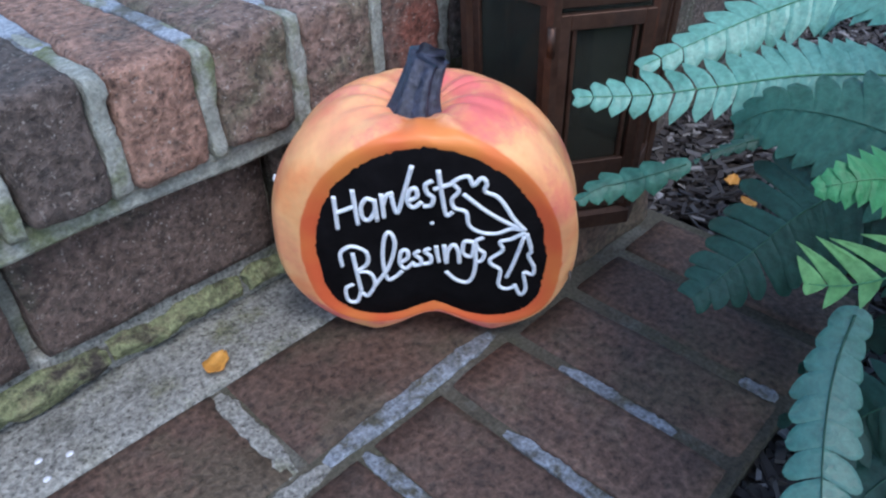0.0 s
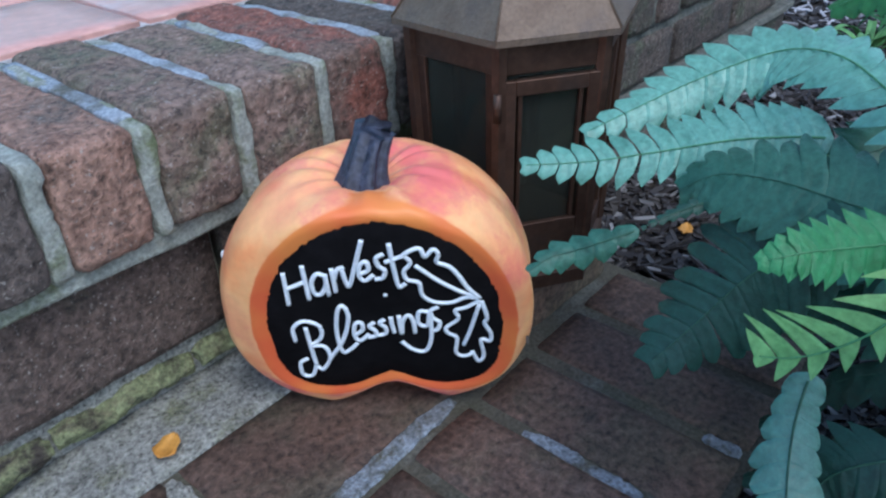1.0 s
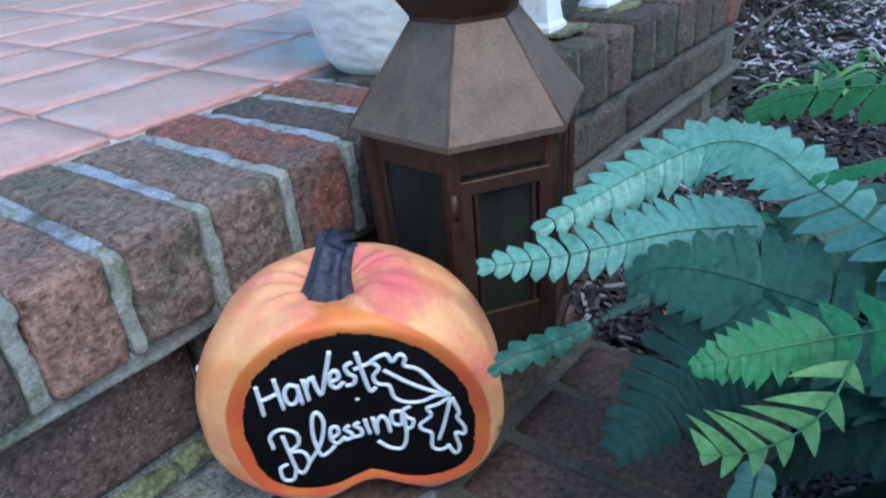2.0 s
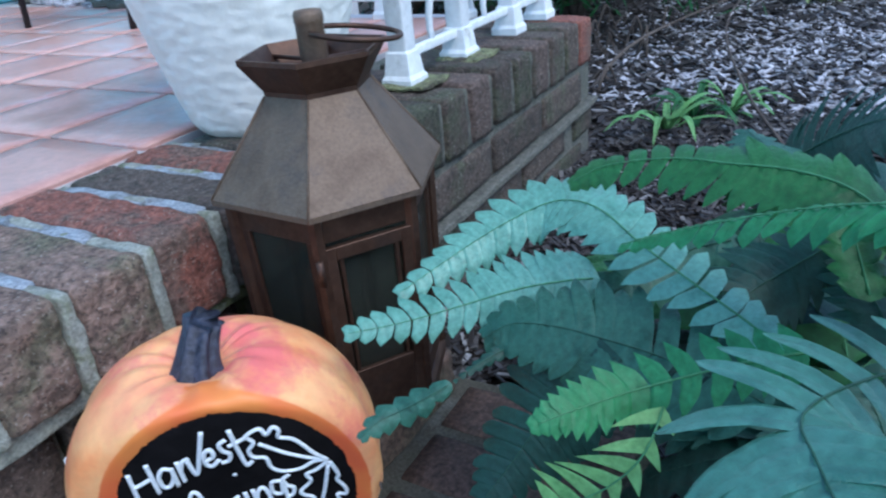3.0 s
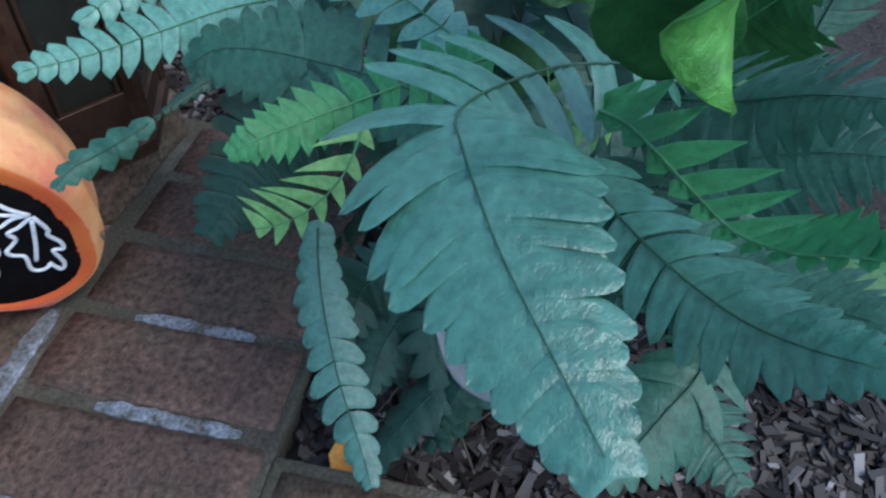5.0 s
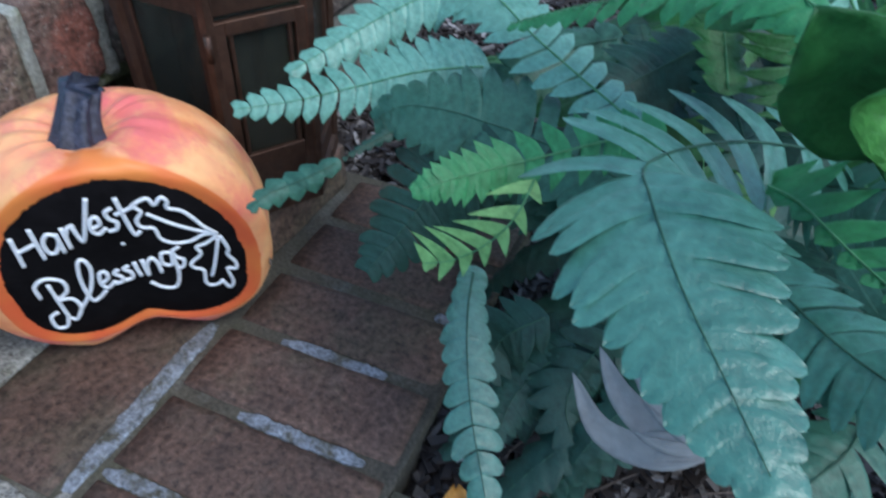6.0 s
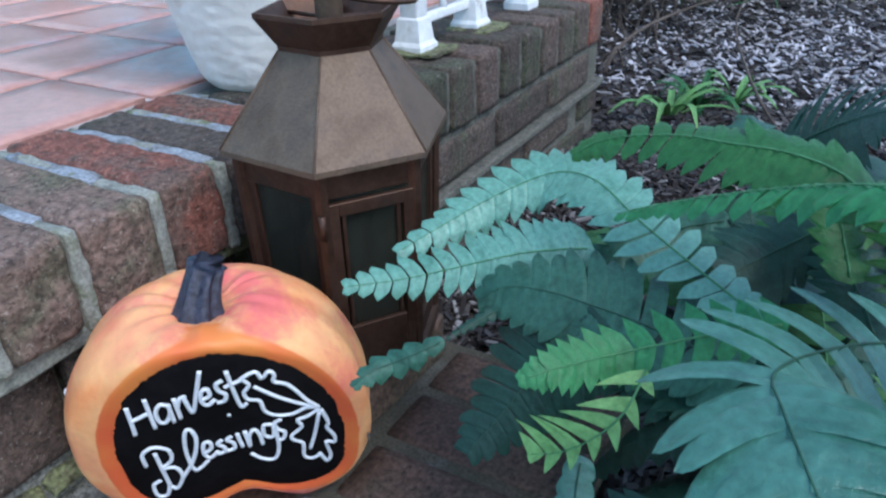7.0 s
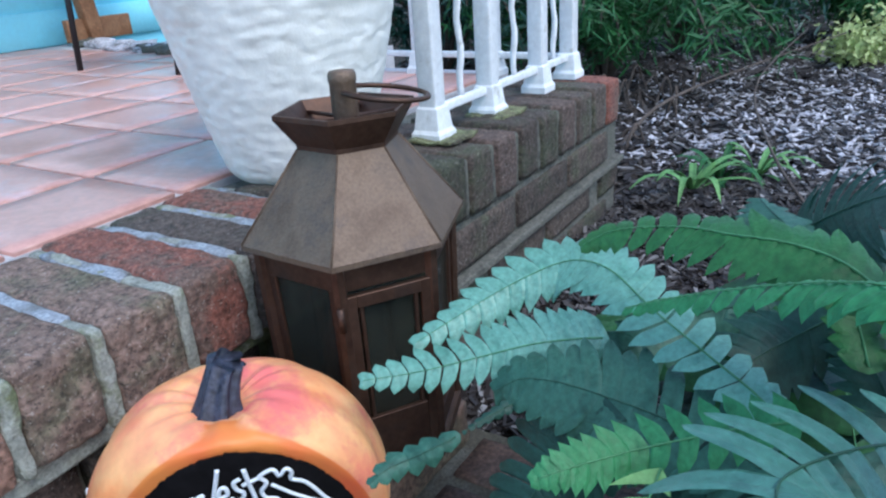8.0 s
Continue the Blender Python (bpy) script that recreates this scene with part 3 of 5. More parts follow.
def lantern_brick():
    bm = grid_box(0.15, 0.13, LIFT + 0.006, 10, 0.007, 0.0022, 33)
    b = part("brick", bm, M["paver"], at=pose(0.022, -0.088, LIFT / 2 - 0.003, 0, 0, -3))
    tagged(b, "worn mossy brown brick under the copper lantern", "brick")


lantern_brick()


def lantern():
    root = empty("lantern", (0.012, -0.0965, LIFT), "hexagonal aged copper lantern with glass panes", "lantern")
    # the plan: a hexagon slightly longer than it is wide, as (angle, radius) of its corners
    half = ((205.5, 0.1062), (262.0, 0.1005), (325.2, 0.1085))
    plan = [Vector((r * math.cos(radians(a)), r * math.sin(radians(a)), 0)) for a, r in half]
    plan += [-p for p in plan]

    def ring(k, z):
        return [plan[i] * k + Vector((0, 0, z)) for i in range(6)]

    def hexa(profile, cap=False):
        bm = bmesh.new()
        rows = [[bm.verts.new(p) for p in ring(k, z)] for k, z in profile]
        for a, b in zip(rows, rows[1:]):
            for i in range(6):
                bm.faces.new((a[i], a[(i + 1) % 6], b[(i + 1) % 6], b[i]))
        if cap:
            bm.faces.new(rows[0][::-1])
            bm.faces.new(rows[-1])
        return bm

    H = 0.229            # top of the body
    def at(i, z, add=0.0):
        k = 0.80 + 0.065 * z / H + add
        return plan[i % 6] * k + Vector((0, 0, z))

    part("base", hexa([(0.86, -0.001), (0.86, 0.012), (0.83, 0.016), (0.78, 0.018), (0.02, 0.018)]), M["copper_dark"], root, smooth=False)
    part("plinth", hexa([(0.80, 0.016), (0.80, 0.024), (0.02, 0.024)]), M["copper_dark"], root, smooth=False)
    for i in range(6):
        part("post", tube_bm([at(i, 0.016), at(i, 0.12), at(i, H)], 0.0062, 6), M["copper_dark"], root, smooth=False)

    def strip(a, b, c, d, thick):
        bm = bmesh.new()
        nrm = (b - a).cross(d - a).normalized()
        f = [bm.verts.new(p) for p in (a, b, c, d)]
        g = [bm.verts.new(p - nrm * thick) for p in (a, b, c, d)]
        bm.faces.new(f)
        bm.faces.new(g[::-1])
        for i in range(4):
            bm.faces.new((f[i], g[i], g[(i + 1) % 4], f[(i + 1) % 4]))
        bmesh.ops.bevel(bm, geom=bm.edges[:], offset=0.0006, segments=1, affect="EDGES")
        return bm

    def quad(i, f0, f1, z0, z1, add=0.0):
        def p(f, z):
            return at(i, z, add).lerp(at(i + 1, z, add), f)
        return p(f0, z0), p(f1, z0), p(f1, z1), p(f0, z1)

    for i in range(6):
        part("top_rail", strip(*quad(i, 0, 1, H - 0.030, H + 0.002, 0.01), 0.004), M["copper_dark"], root, smooth=False)
        part("bottom_rail", strip(*quad(i, 0, 1, 0.016, 0.040, 0.01), 0.004), M["copper_dark"], root, smooth=False)
        pane = part("pane", strip(*quad(i, 0.08, 0.92, 0.03, H - 0.02, -0.03), 0.0018), M["glass"], root, "glass tinted dark for its dim reflections", smooth=False)
        pane.visible_shadow = False
        if i:
            for f0, f1 in ((0.05, 0.15), (0.85, 0.95)):
                part("stile", strip(*quad(i, f0, f1, 0.035, H - 0.028, 0.0), 0.004), M["copper_dark"], root, smooth=False)
    # the hinged door: a frame proud of the posts, a second narrow frame round its glass
    zt, zb = H - 0.034, 0.020
    door = part("door", strip(*quad(0, 0.06, 0.17, zb, zt, 0.05), 0.006), M["copper_dark"], root, "hinged copper door frame", smooth=False)
    part("door_stile", strip(*quad(0, 0.84, 0.96, zb, zt, 0.05), 0.006), M["copper_dark"], door, smooth=False)
    part("door_rail", strip(*quad(0, 0.17, 0.84, zt - 0.012, zt, 0.05), 0.006), M["copper_dark"], door, smooth=False)
    part("door_panel", strip(*quad(0, 0.17, 0.84, zb, zb + 0.048, 0.045), 0.005), M["copper_dark"], door, smooth=False)
    for f0, f1 in ((0.19, 0.23), (0.78, 0.82)):
        part("glazing_bead", strip(*quad(0, f0, f1, zb + 0.048, zt - 0.012, 0.025), 0.005), M["copper_dark"], door, smooth=False)
    for z in (0.055, 0.165):
        part("hinge", tube_bm([at(0, z, 0.06), at(0, z + 0.022, 0.06)], 0.0032, 8), M["copper_dark"], door)
    R0, R1 = 0.228, 0.306        # the roof's eave and neck
    roof = part("roof", hexa([(0.90, R0 - 0.006), (1.0, R0 - 0.004), (1.0, R0 + 0.001), (0.435, R1), (0.40, R1), (0.92, R0)]), M["copper"], root, "hammered copper roof", smooth=False)
    for i in range(6):
        part("seam", tube_bm([plan[i] * 1.0 + Vector((0, 0, R0 + 0.001)), plan[i] * 0.437 + Vector((0, 0, R1))], 0.0011, 6), M["copper"], roof)
    part("collar", hexa([(0.435, R1 - 0.002), (0.44, R1 + 0.004), (0.60, R1 + 0.028), (0.60, R1 + 0.032), (0.575, R1 + 0.032), (0.41, R1 + 0.006), (0.02, R1 + 0.006)]), M["copper_dark"], root, "flared dark copper collar", smooth=False)
    for i in range(3):
        part("spoke", tube_bm([plan[i] * 0.54 + Vector((0, 0, R1 + 0.022)), -plan[i] * 0.54 + Vector((0, 0, R1 + 0.022))], 0.002, 6), M["copper_dark"], root)
    part("chimney", lathe_bm([(0.0118, R1 + 0.003), (0.0118, R1 + 0.052), (0.0124, R1 + 0.053), (0.0124, R1 + 0.059), (0.011, R1 + 0.062), (0.0, R1 + 0.063)], 20), M["copper"], root)
    pts = [Vector((0.036 + 0.038 * math.cos(2 * math.pi * i / 40), 0.038 * math.sin(2 * math.pi * i / 40), R1 + 0.040 - 0.14 * 0.038 * math.cos(2 * math.pi * i / 40))) for i in range(40)]
    part("ring", tube_bm([pose(0, 0, 0, 0, 0, -50) @ p for p in pts], 0.0024, 8, True), M["copper_dark"], root, "wire carrying ring")


lantern()


# ---- planter and railing on the porch ----
def planter():
    root = empty("planter", (0.214, 0.157, TOP), "large off-white planter with rippled sides", "planter")
    nz, nu = 150, 192
    bm = bmesh.new()
    rows = []
    for j in range(nz + 1):
        f = j / nz
        z = 0.40 * f
        r = 0.088 + 0.098 * f ** 0.85
        if f < 0.03:
            r -= 0.006 * (1 - f / 0.03)
        row = []
        for i in range(nu):
            a = 2 * math.pi * i / nu
            rr = r + 0.0013 * noise.noise(Vector((math.cos(a) * 7, math.sin(a) * 7, z * 90))) - 0.0028 * max(0.0, noise.noise(Vector((math.cos(a) * 11, math.sin(a) * 11, z * 130 + 9))) - 0.2)
            row.append(bm.verts.new((rr * math.cos(a), rr * math.sin(a), z)))
        rows.append(row)
    for r, z in ((0.197, 0.405), (0.197, 0.425), (0.178, 0.425), (0.17, 0.36), (0.0001, 0.36)):
        rows.append([bm.verts.new((r * math.cos(2 * math.pi * i / nu), r * math.sin(2 * math.pi * i / nu), z)) for i in range(nu)])
    for a, b in zip(rows, rows[1:]):
        for i in range(nu):
            bm.faces.new((a[i], a[(i + 1) % nu], b[(i + 1) % nu], b[i]))
    bm.faces.new(rows[0][::-1])
    part("body", bm, M["pot"], root)
    part("soil", lathe_bm([(0.172, 0.362), (0.08, 0.372), (0.0001, 0.375)], 40), M["soil"], root, "dark potting soil")


planter()


def railing():
    root = empty("railing", (0, 0.062, TOP), "white painted wrought iron porch railing", "railing")
    xs = [0.402, 0.575, 0.775, 0.925]
    for i, x in enumerate(xs):
        post = part("post", box_bm(x - 0.0145, -0.0145, 0.03, x + 0.0145, 0.0145, 0.86, 0.003), M["white_iron"], root)
        part("foot", lathe_bm([(0.034, -0.001), (0.034, 0.010), (0.029, 0.016), (0.024, 0.046), (0.019, 0.05)], 4, math.pi / 4, True), M["white_iron"], post, "thickly painted square foot", smooth=False, at=Matrix.Translation((x, 0, 0)))
    for i, x in enumerate(xs[:2]):
        part("moss_pad", grid_box(0.085, 0.075, 0.006, 8, 0.002, 0.004, 230 + i), M["moss"], root, "mossy crust round the foot", at=Matrix.Translation((x + 0.004, -0.012, 0.002)))
    for a, b in zip(xs, xs[1:]):
        part("bottom_rail", box_bm(a, -0.006, 0.034, b, 0.006, 0.047, 0.002), M["white_iron"], root)
        m = (a + b) / 2
        pts = [(m + 0.0022 * math.cos(z * 70), 0.0022 * math.sin(z * 70), 0.04 + z) for z in [0.02 * k for k in range(41)]]
        part("twisted_bar", tube_bm(pts, 0.0055, 6), M["white_iron"], root, "twisted iron bar")
    part("top_rail", box_bm(0.36, -0.02, 0.86, 0.95, 0.02, 0.885, 0.004), M["white_iron"], root)
    for y in (0.175, 0.36, 0.55, 0.75):
        post = part("post", box_bm(0.93 - 0.0145, y - 0.0145, 0.03, 0.93 + 0.0145, y + 0.0145, 0.86, 0.003), M["white_iron"], root)
        part("foot", lathe_bm([(0.034, -0.001), (0.034, 0.010), (0.029, 0.016), (0.024, 0.046), (0.019, 0.05)], 4, math.pi / 4, True), M["white_iron"], post, smooth=False, at=Matrix.Translation((0.93, y, 0)))
    part("side_rail", box_bm(0.924, 0.0, 0.034, 0.936, 0.76, 0.047, 0.002), M["white_iron"], root)


railing()


def bench():
    root = empty("bench", (1.33, 2.20, TOP), "brown wooden bench with plank feet by the wall", "bench")
    for x in (0.0, -1.1):
        part("leg", box_bm(x - 0.03, -0.025, 0.0, x + 0.03, 0.025, 0.42, 0.004), M["wood"], root, at=pose(0, 0, 0, 0, -7, 0) if x == 0 else None)
        part("foot_plank", box_bm(x - 0.11, 0.0, 0.012, x + 0.17, 0.03, 0.095, 0.004), M["wood"], root)
    part("seat", box_bm(-1.25, -0.2, 0.42, 0.15, 0.1, 0.45, 0.005), M["wood"], root)


bench()


def chair():
    root = empty("patio_chair", (0.78, 1.07, TOP), "black metal patio chair on the tiles", "chair")
    for x, y, d in ((0, 0, 0.03), (0.0, 0.42, 0.03), (0.36, 0.0, -0.03), (0.36, 0.42, -0.03)):
        part("leg", tube_bm([(x, y, 0.0), (x + d, y, 0.4)], 0.009, 8), M["iron"], root)
    part("seat", grid_box(0.4, 0.48, 0.02, 6, 0.006, 0.0005, 3), M["iron"], root, at=Matrix.Translation((0.18, 0.21, 0.41)))


chair()


# ---- ferns ----
def lobe(bm, base, t, out, up, length, width, droop, web, blunt, rnd):
    """One lobe of a frond: as wide as its share of the rib where it joins its neighbours, then drawn to a tip, with a sunk vein."""
    rows = []
    shape = [(0.0, 1.0), (web * 0.55, 1.0), (web, 0.98)]
    shape += [(web + (1 - web) * q, max(0.04, 0.98 * (1 - q ** (1 + 2.2 * blunt)) ** (1 - 0.45 * blunt))) for q in (0.3, 0.6, 0.85, 1.0)]
    sweep = rnd.uniform(0.16, 0.32)
    curl = rnd.uniform(-0.05, 0.09)
    for f, w in shape:
        c = base + out * (length * f) - up * (droop * length * f * f) + t * (length * sweep * f * f) + up * (curl * length * f ** 3)
        e = t * (width * w * 0.5)
        puff = up * (width * 0.07 * w)
        rows.append([bm.verts.new(c + e), bm.verts.new(c + e * 0.5 + puff), bm.verts.new(c - up * width * 0.04), bm.verts.new(c - e * 0.5 + puff), bm.verts.new(c - e)])
    for a, b in zip(rows, rows[1:]):
        for k in range(4):
            bm.faces.new((a[k], a[k + 1], b[k + 1], b[k]))


def frond(root, points, mat, half, pairs, up=(-0.5, -0.3, 0.8), left=1.0, right=1.0, droop=0.25, seed=0, base_taper=0.75, label="", stem_r=0.0007, web=0.55, forward=0.26, blunt=0.25, peak=0.42, fall=1.3, fat=1.14):
    """A frond from its foot (first point) to its tip: a raised rib, and paired lobes that are fused along it."""
    rnd = random.Random(seed)
    fine = spline(points, pairs * 4 + 1)
    total = sum((b - a).length for a, b in zip(fine, fine[1:]))
    gap = total / pairs
    upv = Vector(up)
    bm = bmesh.new()
    rib = []
    for i in range(pairs):
        f = (i + 0.5) / pairs
        p = fine[i * 4 + 2]
        t = (fine[i * 4 + 4] - fine[i * 4]).normalized()
        s = t.cross(upv).normalized()
        u = s.cross(t).normalized()
        rib += [q + u * 0.0011 for q in fine[i * 4 + 1:i * 4 + 5:2]]
        grow = min(1.0, base_taper + (1 - base_taper) * f / 0.3) * (1.0 if f < peak else max(0.14, 1 - ((f - peak) / (1 - peak)) ** fall * 0.80))
        for side, share in ((1, left), (-1, right)):
            if share <= 0:
                continue
            ln = half * grow * share * rnd.uniform(0.92, 1.07)
            o = (s * side + t * rnd.uniform(forward - 0.06, forward + 0.06) + u * rnd.uniform(-0.04, 0.05)).normalized()
            lobe(bm, p, t, o, u, ln, min(gap * fat, ln * 1.9), droop * rnd.uniform(0.7, 1.3), web * rnd.uniform(0.9, 1.08), blunt, rnd)
    ob = part("frond", bm, mat, root, label)
    part("rib", tube_bm(rib, stem_r, 5, taper=0.3), M["rib_dark"] if mat in (M["dark"], M["teal"], M["sheen"]) else M["rib"], ob)
    return ob


def blade(root, points, mat, half, up=(0, 0, 1), fold=0.25, wave=0.0, name="leaf", label=""):
    """One broad leaf with a folded midrib and a pointed tip."""
    n = 18
    line = spline(points, n)
    bm = bmesh.new()
    rows = []
    for i, p in enumerate(line):
        f = i / (n - 1)
        t = (line[min(i + 1, n - 1)] - line[max(i - 1, 0)]).normalized()
        s = t.cross(Vector(up)).normalized()
        u = s.cross(t)
        w = half * max(0.02, math.sin(math.pi * f ** 0.8) ** 0.75)
        rows.append([bm.verts.new(p + s * w * q + u * (abs(q) * fold * w + wave * math.sin(f * 22 + q) * abs(q))) for q in (-1, -0.66, -0.33, 0, 0.33, 0.66, 1)])
    for a, b in zip(rows, rows[1:]):
        for k in range(6):
            bm.faces.new((a[k], a[k + 1], b[k + 1], b[k]))
    ob = part(name, bm, mat, root, label)
    so = ob.modifiers.new("thickness", "SOLIDIFY")
    so.thickness = 0.0006
    return ob


fern = empty("artificial_fern", (-0.089, -0.577, 0.0), "lush artificial fern with teal and green fronds in the bed", "fern")
FOOT = Vector((-0.089, -0.577, 0.0))
part("crown", tube_bm(spline([(0, 0, -0.06), (0.004, 0.002, 0.06), (0, 0, 0.16)], 8), 0.016, 10, taper=0.6), M["dark"], fern, "dark bundled stalks")


def fern_frond(kind, points, half, pairs, seed, **more):
    frond(fern, [Vector(p) - FOOT for p in points], M[kind], half, pairs, seed=seed, **more)


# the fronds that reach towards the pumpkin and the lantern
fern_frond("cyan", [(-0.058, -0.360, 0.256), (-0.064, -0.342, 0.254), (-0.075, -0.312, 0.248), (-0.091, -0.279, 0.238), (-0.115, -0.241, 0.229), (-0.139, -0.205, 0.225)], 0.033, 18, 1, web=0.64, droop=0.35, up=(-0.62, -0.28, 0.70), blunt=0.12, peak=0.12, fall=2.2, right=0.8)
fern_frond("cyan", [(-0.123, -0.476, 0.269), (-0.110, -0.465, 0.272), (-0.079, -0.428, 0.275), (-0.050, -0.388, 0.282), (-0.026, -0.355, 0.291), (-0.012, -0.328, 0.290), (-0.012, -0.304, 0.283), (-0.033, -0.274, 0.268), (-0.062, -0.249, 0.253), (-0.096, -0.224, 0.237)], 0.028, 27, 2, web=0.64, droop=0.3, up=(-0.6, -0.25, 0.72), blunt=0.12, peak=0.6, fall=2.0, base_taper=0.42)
fern_frond("green", [(-0.173, -0.492, 0.305), (-0.169, -0.463, 0.288), (-0.173, -0.424, 0.267), (-0.193, -0.404, 0.266), (-0.209, -0.392, 0.267), (-0.218, -0.380, 0.263)], 0.021, 15, 4, web=0.55, droop=0.15, up=(-0.6, -0.3, 0.65), blunt=0.05, peak=0.2, fall=1.8)
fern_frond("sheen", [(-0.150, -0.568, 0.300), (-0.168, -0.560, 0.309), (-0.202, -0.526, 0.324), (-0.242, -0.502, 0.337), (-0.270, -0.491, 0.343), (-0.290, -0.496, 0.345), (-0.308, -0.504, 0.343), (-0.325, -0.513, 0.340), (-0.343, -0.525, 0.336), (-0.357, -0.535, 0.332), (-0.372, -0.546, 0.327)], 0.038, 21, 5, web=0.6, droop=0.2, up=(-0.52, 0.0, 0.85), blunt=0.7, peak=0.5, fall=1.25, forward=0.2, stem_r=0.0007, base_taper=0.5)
fern_frond("leafgreen", [(-0.182, -0.434, 0.268), (-0.204, -0.430, 0.252), (-0.213, -0.418, 0.236), (-0.219, -0.402, 0.224), (-0.223, -0.386, 0.219)], 0.026, 7, 6, fat=0.72, web=0.06, droop=-0.05, up=(-0.75, -0.2, 0.5), blunt=0.3, right=0.45, peak=0.75, forward=0.45)
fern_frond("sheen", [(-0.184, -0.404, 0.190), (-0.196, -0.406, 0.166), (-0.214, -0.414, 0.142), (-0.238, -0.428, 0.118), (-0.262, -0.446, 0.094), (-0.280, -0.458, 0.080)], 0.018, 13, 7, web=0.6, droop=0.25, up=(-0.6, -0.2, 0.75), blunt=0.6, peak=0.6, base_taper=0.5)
fern_frond("teal", [(-0.145, -0.478, 0.250), (-0.132, -0.454, 0.249), (-0.117, -0.412, 0.247), (-0.111, -0.382, 0.246), (-0.108, -0.351, 0.246), (-0.106, -0.320, 0.240), (-0.108, -0.300, 0.226)], 0.042, 15, 8, web=0.68, droop=0.35, up=(-0.65, -0.1, 0.75), blunt=0.45)
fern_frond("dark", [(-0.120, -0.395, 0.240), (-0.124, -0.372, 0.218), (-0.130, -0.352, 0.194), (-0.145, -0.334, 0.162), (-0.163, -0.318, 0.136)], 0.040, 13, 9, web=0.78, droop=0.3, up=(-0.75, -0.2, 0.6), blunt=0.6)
fern_frond("teal", [(-0.148, -0.294, 0.214), (-0.162, -0.281, 0.208), (-0.172, -0.267, 0.201), (-0.185, -0.258, 0.199), (-0.197, -0.251, 0.192)], 0.0115, 6, 10, web=0.55, droop=0.45, up=(-0.6, -0.3, 0.7), blunt=0.15, peak=0.55, base_taper=0.5)
fern_frond("dark", [(-0.086, -0.330, 0.225), (-0.108, -0.319, 0.224), (-0.130, -0.305, 0.220), (-0.148, -0.294, 0.214)], 0.0055, 10, 41, web=0.6, droop=0.4, up=(-0.6, -0.3, 0.7))
fern_frond("green", [(-0.222, -0.548, 0.380), (-0.203, -0.521, 0.388), (-0.178, -0.490, 0.375), (-0.154, -0.439, 0.349), (-0.143, -0.398, 0.327)], 0.017, 20, 11, web=0.7, droop=0.5, up=(-0.3, -0.1, 0.95), blunt=0.1, peak=0.3)
fern_frond("grass", [(-0.122, -0.520, 0.345), (-0.113, -0.498, 0.358), (-0.103, -0.472, 0.361), (-0.096, -0.443, 0.359), (-0.082, -0.410, 0.354), (-0.074, -0.371, 0.343), (-0.076, -0.350, 0.331)], 0.025, 18, 12, web=0.6, droop=0.4, up=(-0.5, -0.2, 0.8), blunt=0.2)
# the side towards the camera
fern_frond("green", [(-0.205, -0.535, 0.308), (-0.224, -0.550, 0.315), (-0.260, -0.567, 0.322), (-0.297, -0.575, 0.337), (-0.324, -0.580, 0.357), (-0.338, -0.585, 0.372), (-0.350, -0.592, 0.384)], 0.028, 13, 13, web=0.38, droop=-0.12, up=(-0.55, 0.05, 0.80), blunt=0.1, left=0.3, right=1.0, peak=0.25, fall=1.2)
fern_frond("sheen", [(-0.190, -0.540, 0.270), (-0.229, -0.551, 0.278), (-0.267, -0.573, 0.287), (-0.297, -0.589, 0.301), (-0.317, -0.601, 0.316), (-0.333, -0.614, 0.332)], 0.026, 13, 16, web=0.15, droop=0.35, up=(-0.6, 0.1, 0.8), blunt=0.95)
fern_frond("dark", [(-0.180, -0.545, 0.262), (-0.202, -0.556, 0.262), (-0.230, -0.569, 0.262), (-0.256, -0.580, 0.266), (-0.274, -0.592, 0.270)], 0.03, 14, 15, web=0.4, droop=0.3, up=(-0.6, 0.1, 0.8), blunt=0.5)
fern_frond("teal", [(-0.262, -0.600, 0.255), (-0.286, -0.592, 0.252), (-0.300, -0.582, 0.246), (-0.314, -0.572, 0.240), (-0.328, -0.562, 0.236)], 0.024, 9, 14, web=0.3, droop=0.3, up=(-0.6, 0.1, 0.8), blunt=0.7)
fern_frond("teal", [(-0.150, -0.565, 0.280), (-0.167, -0.572, 0.292), (-0.201, -0.592, 0.318), (-0.227, -0.607, 0.341), (-0.257, -0.620, 0.362)], 0.034, 14, 17, web=0.45, droop=0.3, up=(-0.5, 0.2, 0.8), blunt=0.4)
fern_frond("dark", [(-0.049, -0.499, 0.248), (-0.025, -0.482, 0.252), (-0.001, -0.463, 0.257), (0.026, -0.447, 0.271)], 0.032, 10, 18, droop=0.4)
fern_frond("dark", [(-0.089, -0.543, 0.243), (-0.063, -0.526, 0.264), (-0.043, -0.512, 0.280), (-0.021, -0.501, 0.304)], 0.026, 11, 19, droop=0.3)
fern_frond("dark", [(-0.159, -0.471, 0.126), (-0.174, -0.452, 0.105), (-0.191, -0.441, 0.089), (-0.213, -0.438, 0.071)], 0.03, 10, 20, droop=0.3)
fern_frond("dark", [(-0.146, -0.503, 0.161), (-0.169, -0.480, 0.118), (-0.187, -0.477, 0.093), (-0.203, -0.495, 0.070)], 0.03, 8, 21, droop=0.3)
fern_frond("teal", [(-0.197, -0.606, 0.132), (-0.212, -0.622, 0.126), (-0.230, -0.641, 0.121), (-0.253, -0.658, 0.115)], 0.034, 10, 22, droop=0.3)
fern_frond("grass", [(-0.072, -0.572, 0.275), (-0.069, -0.552, 0.298), (-0.066, -0.541, 0.327), (-0.066, -0.533, 0.355)], 0.035, 12, 23, droop=0.3)
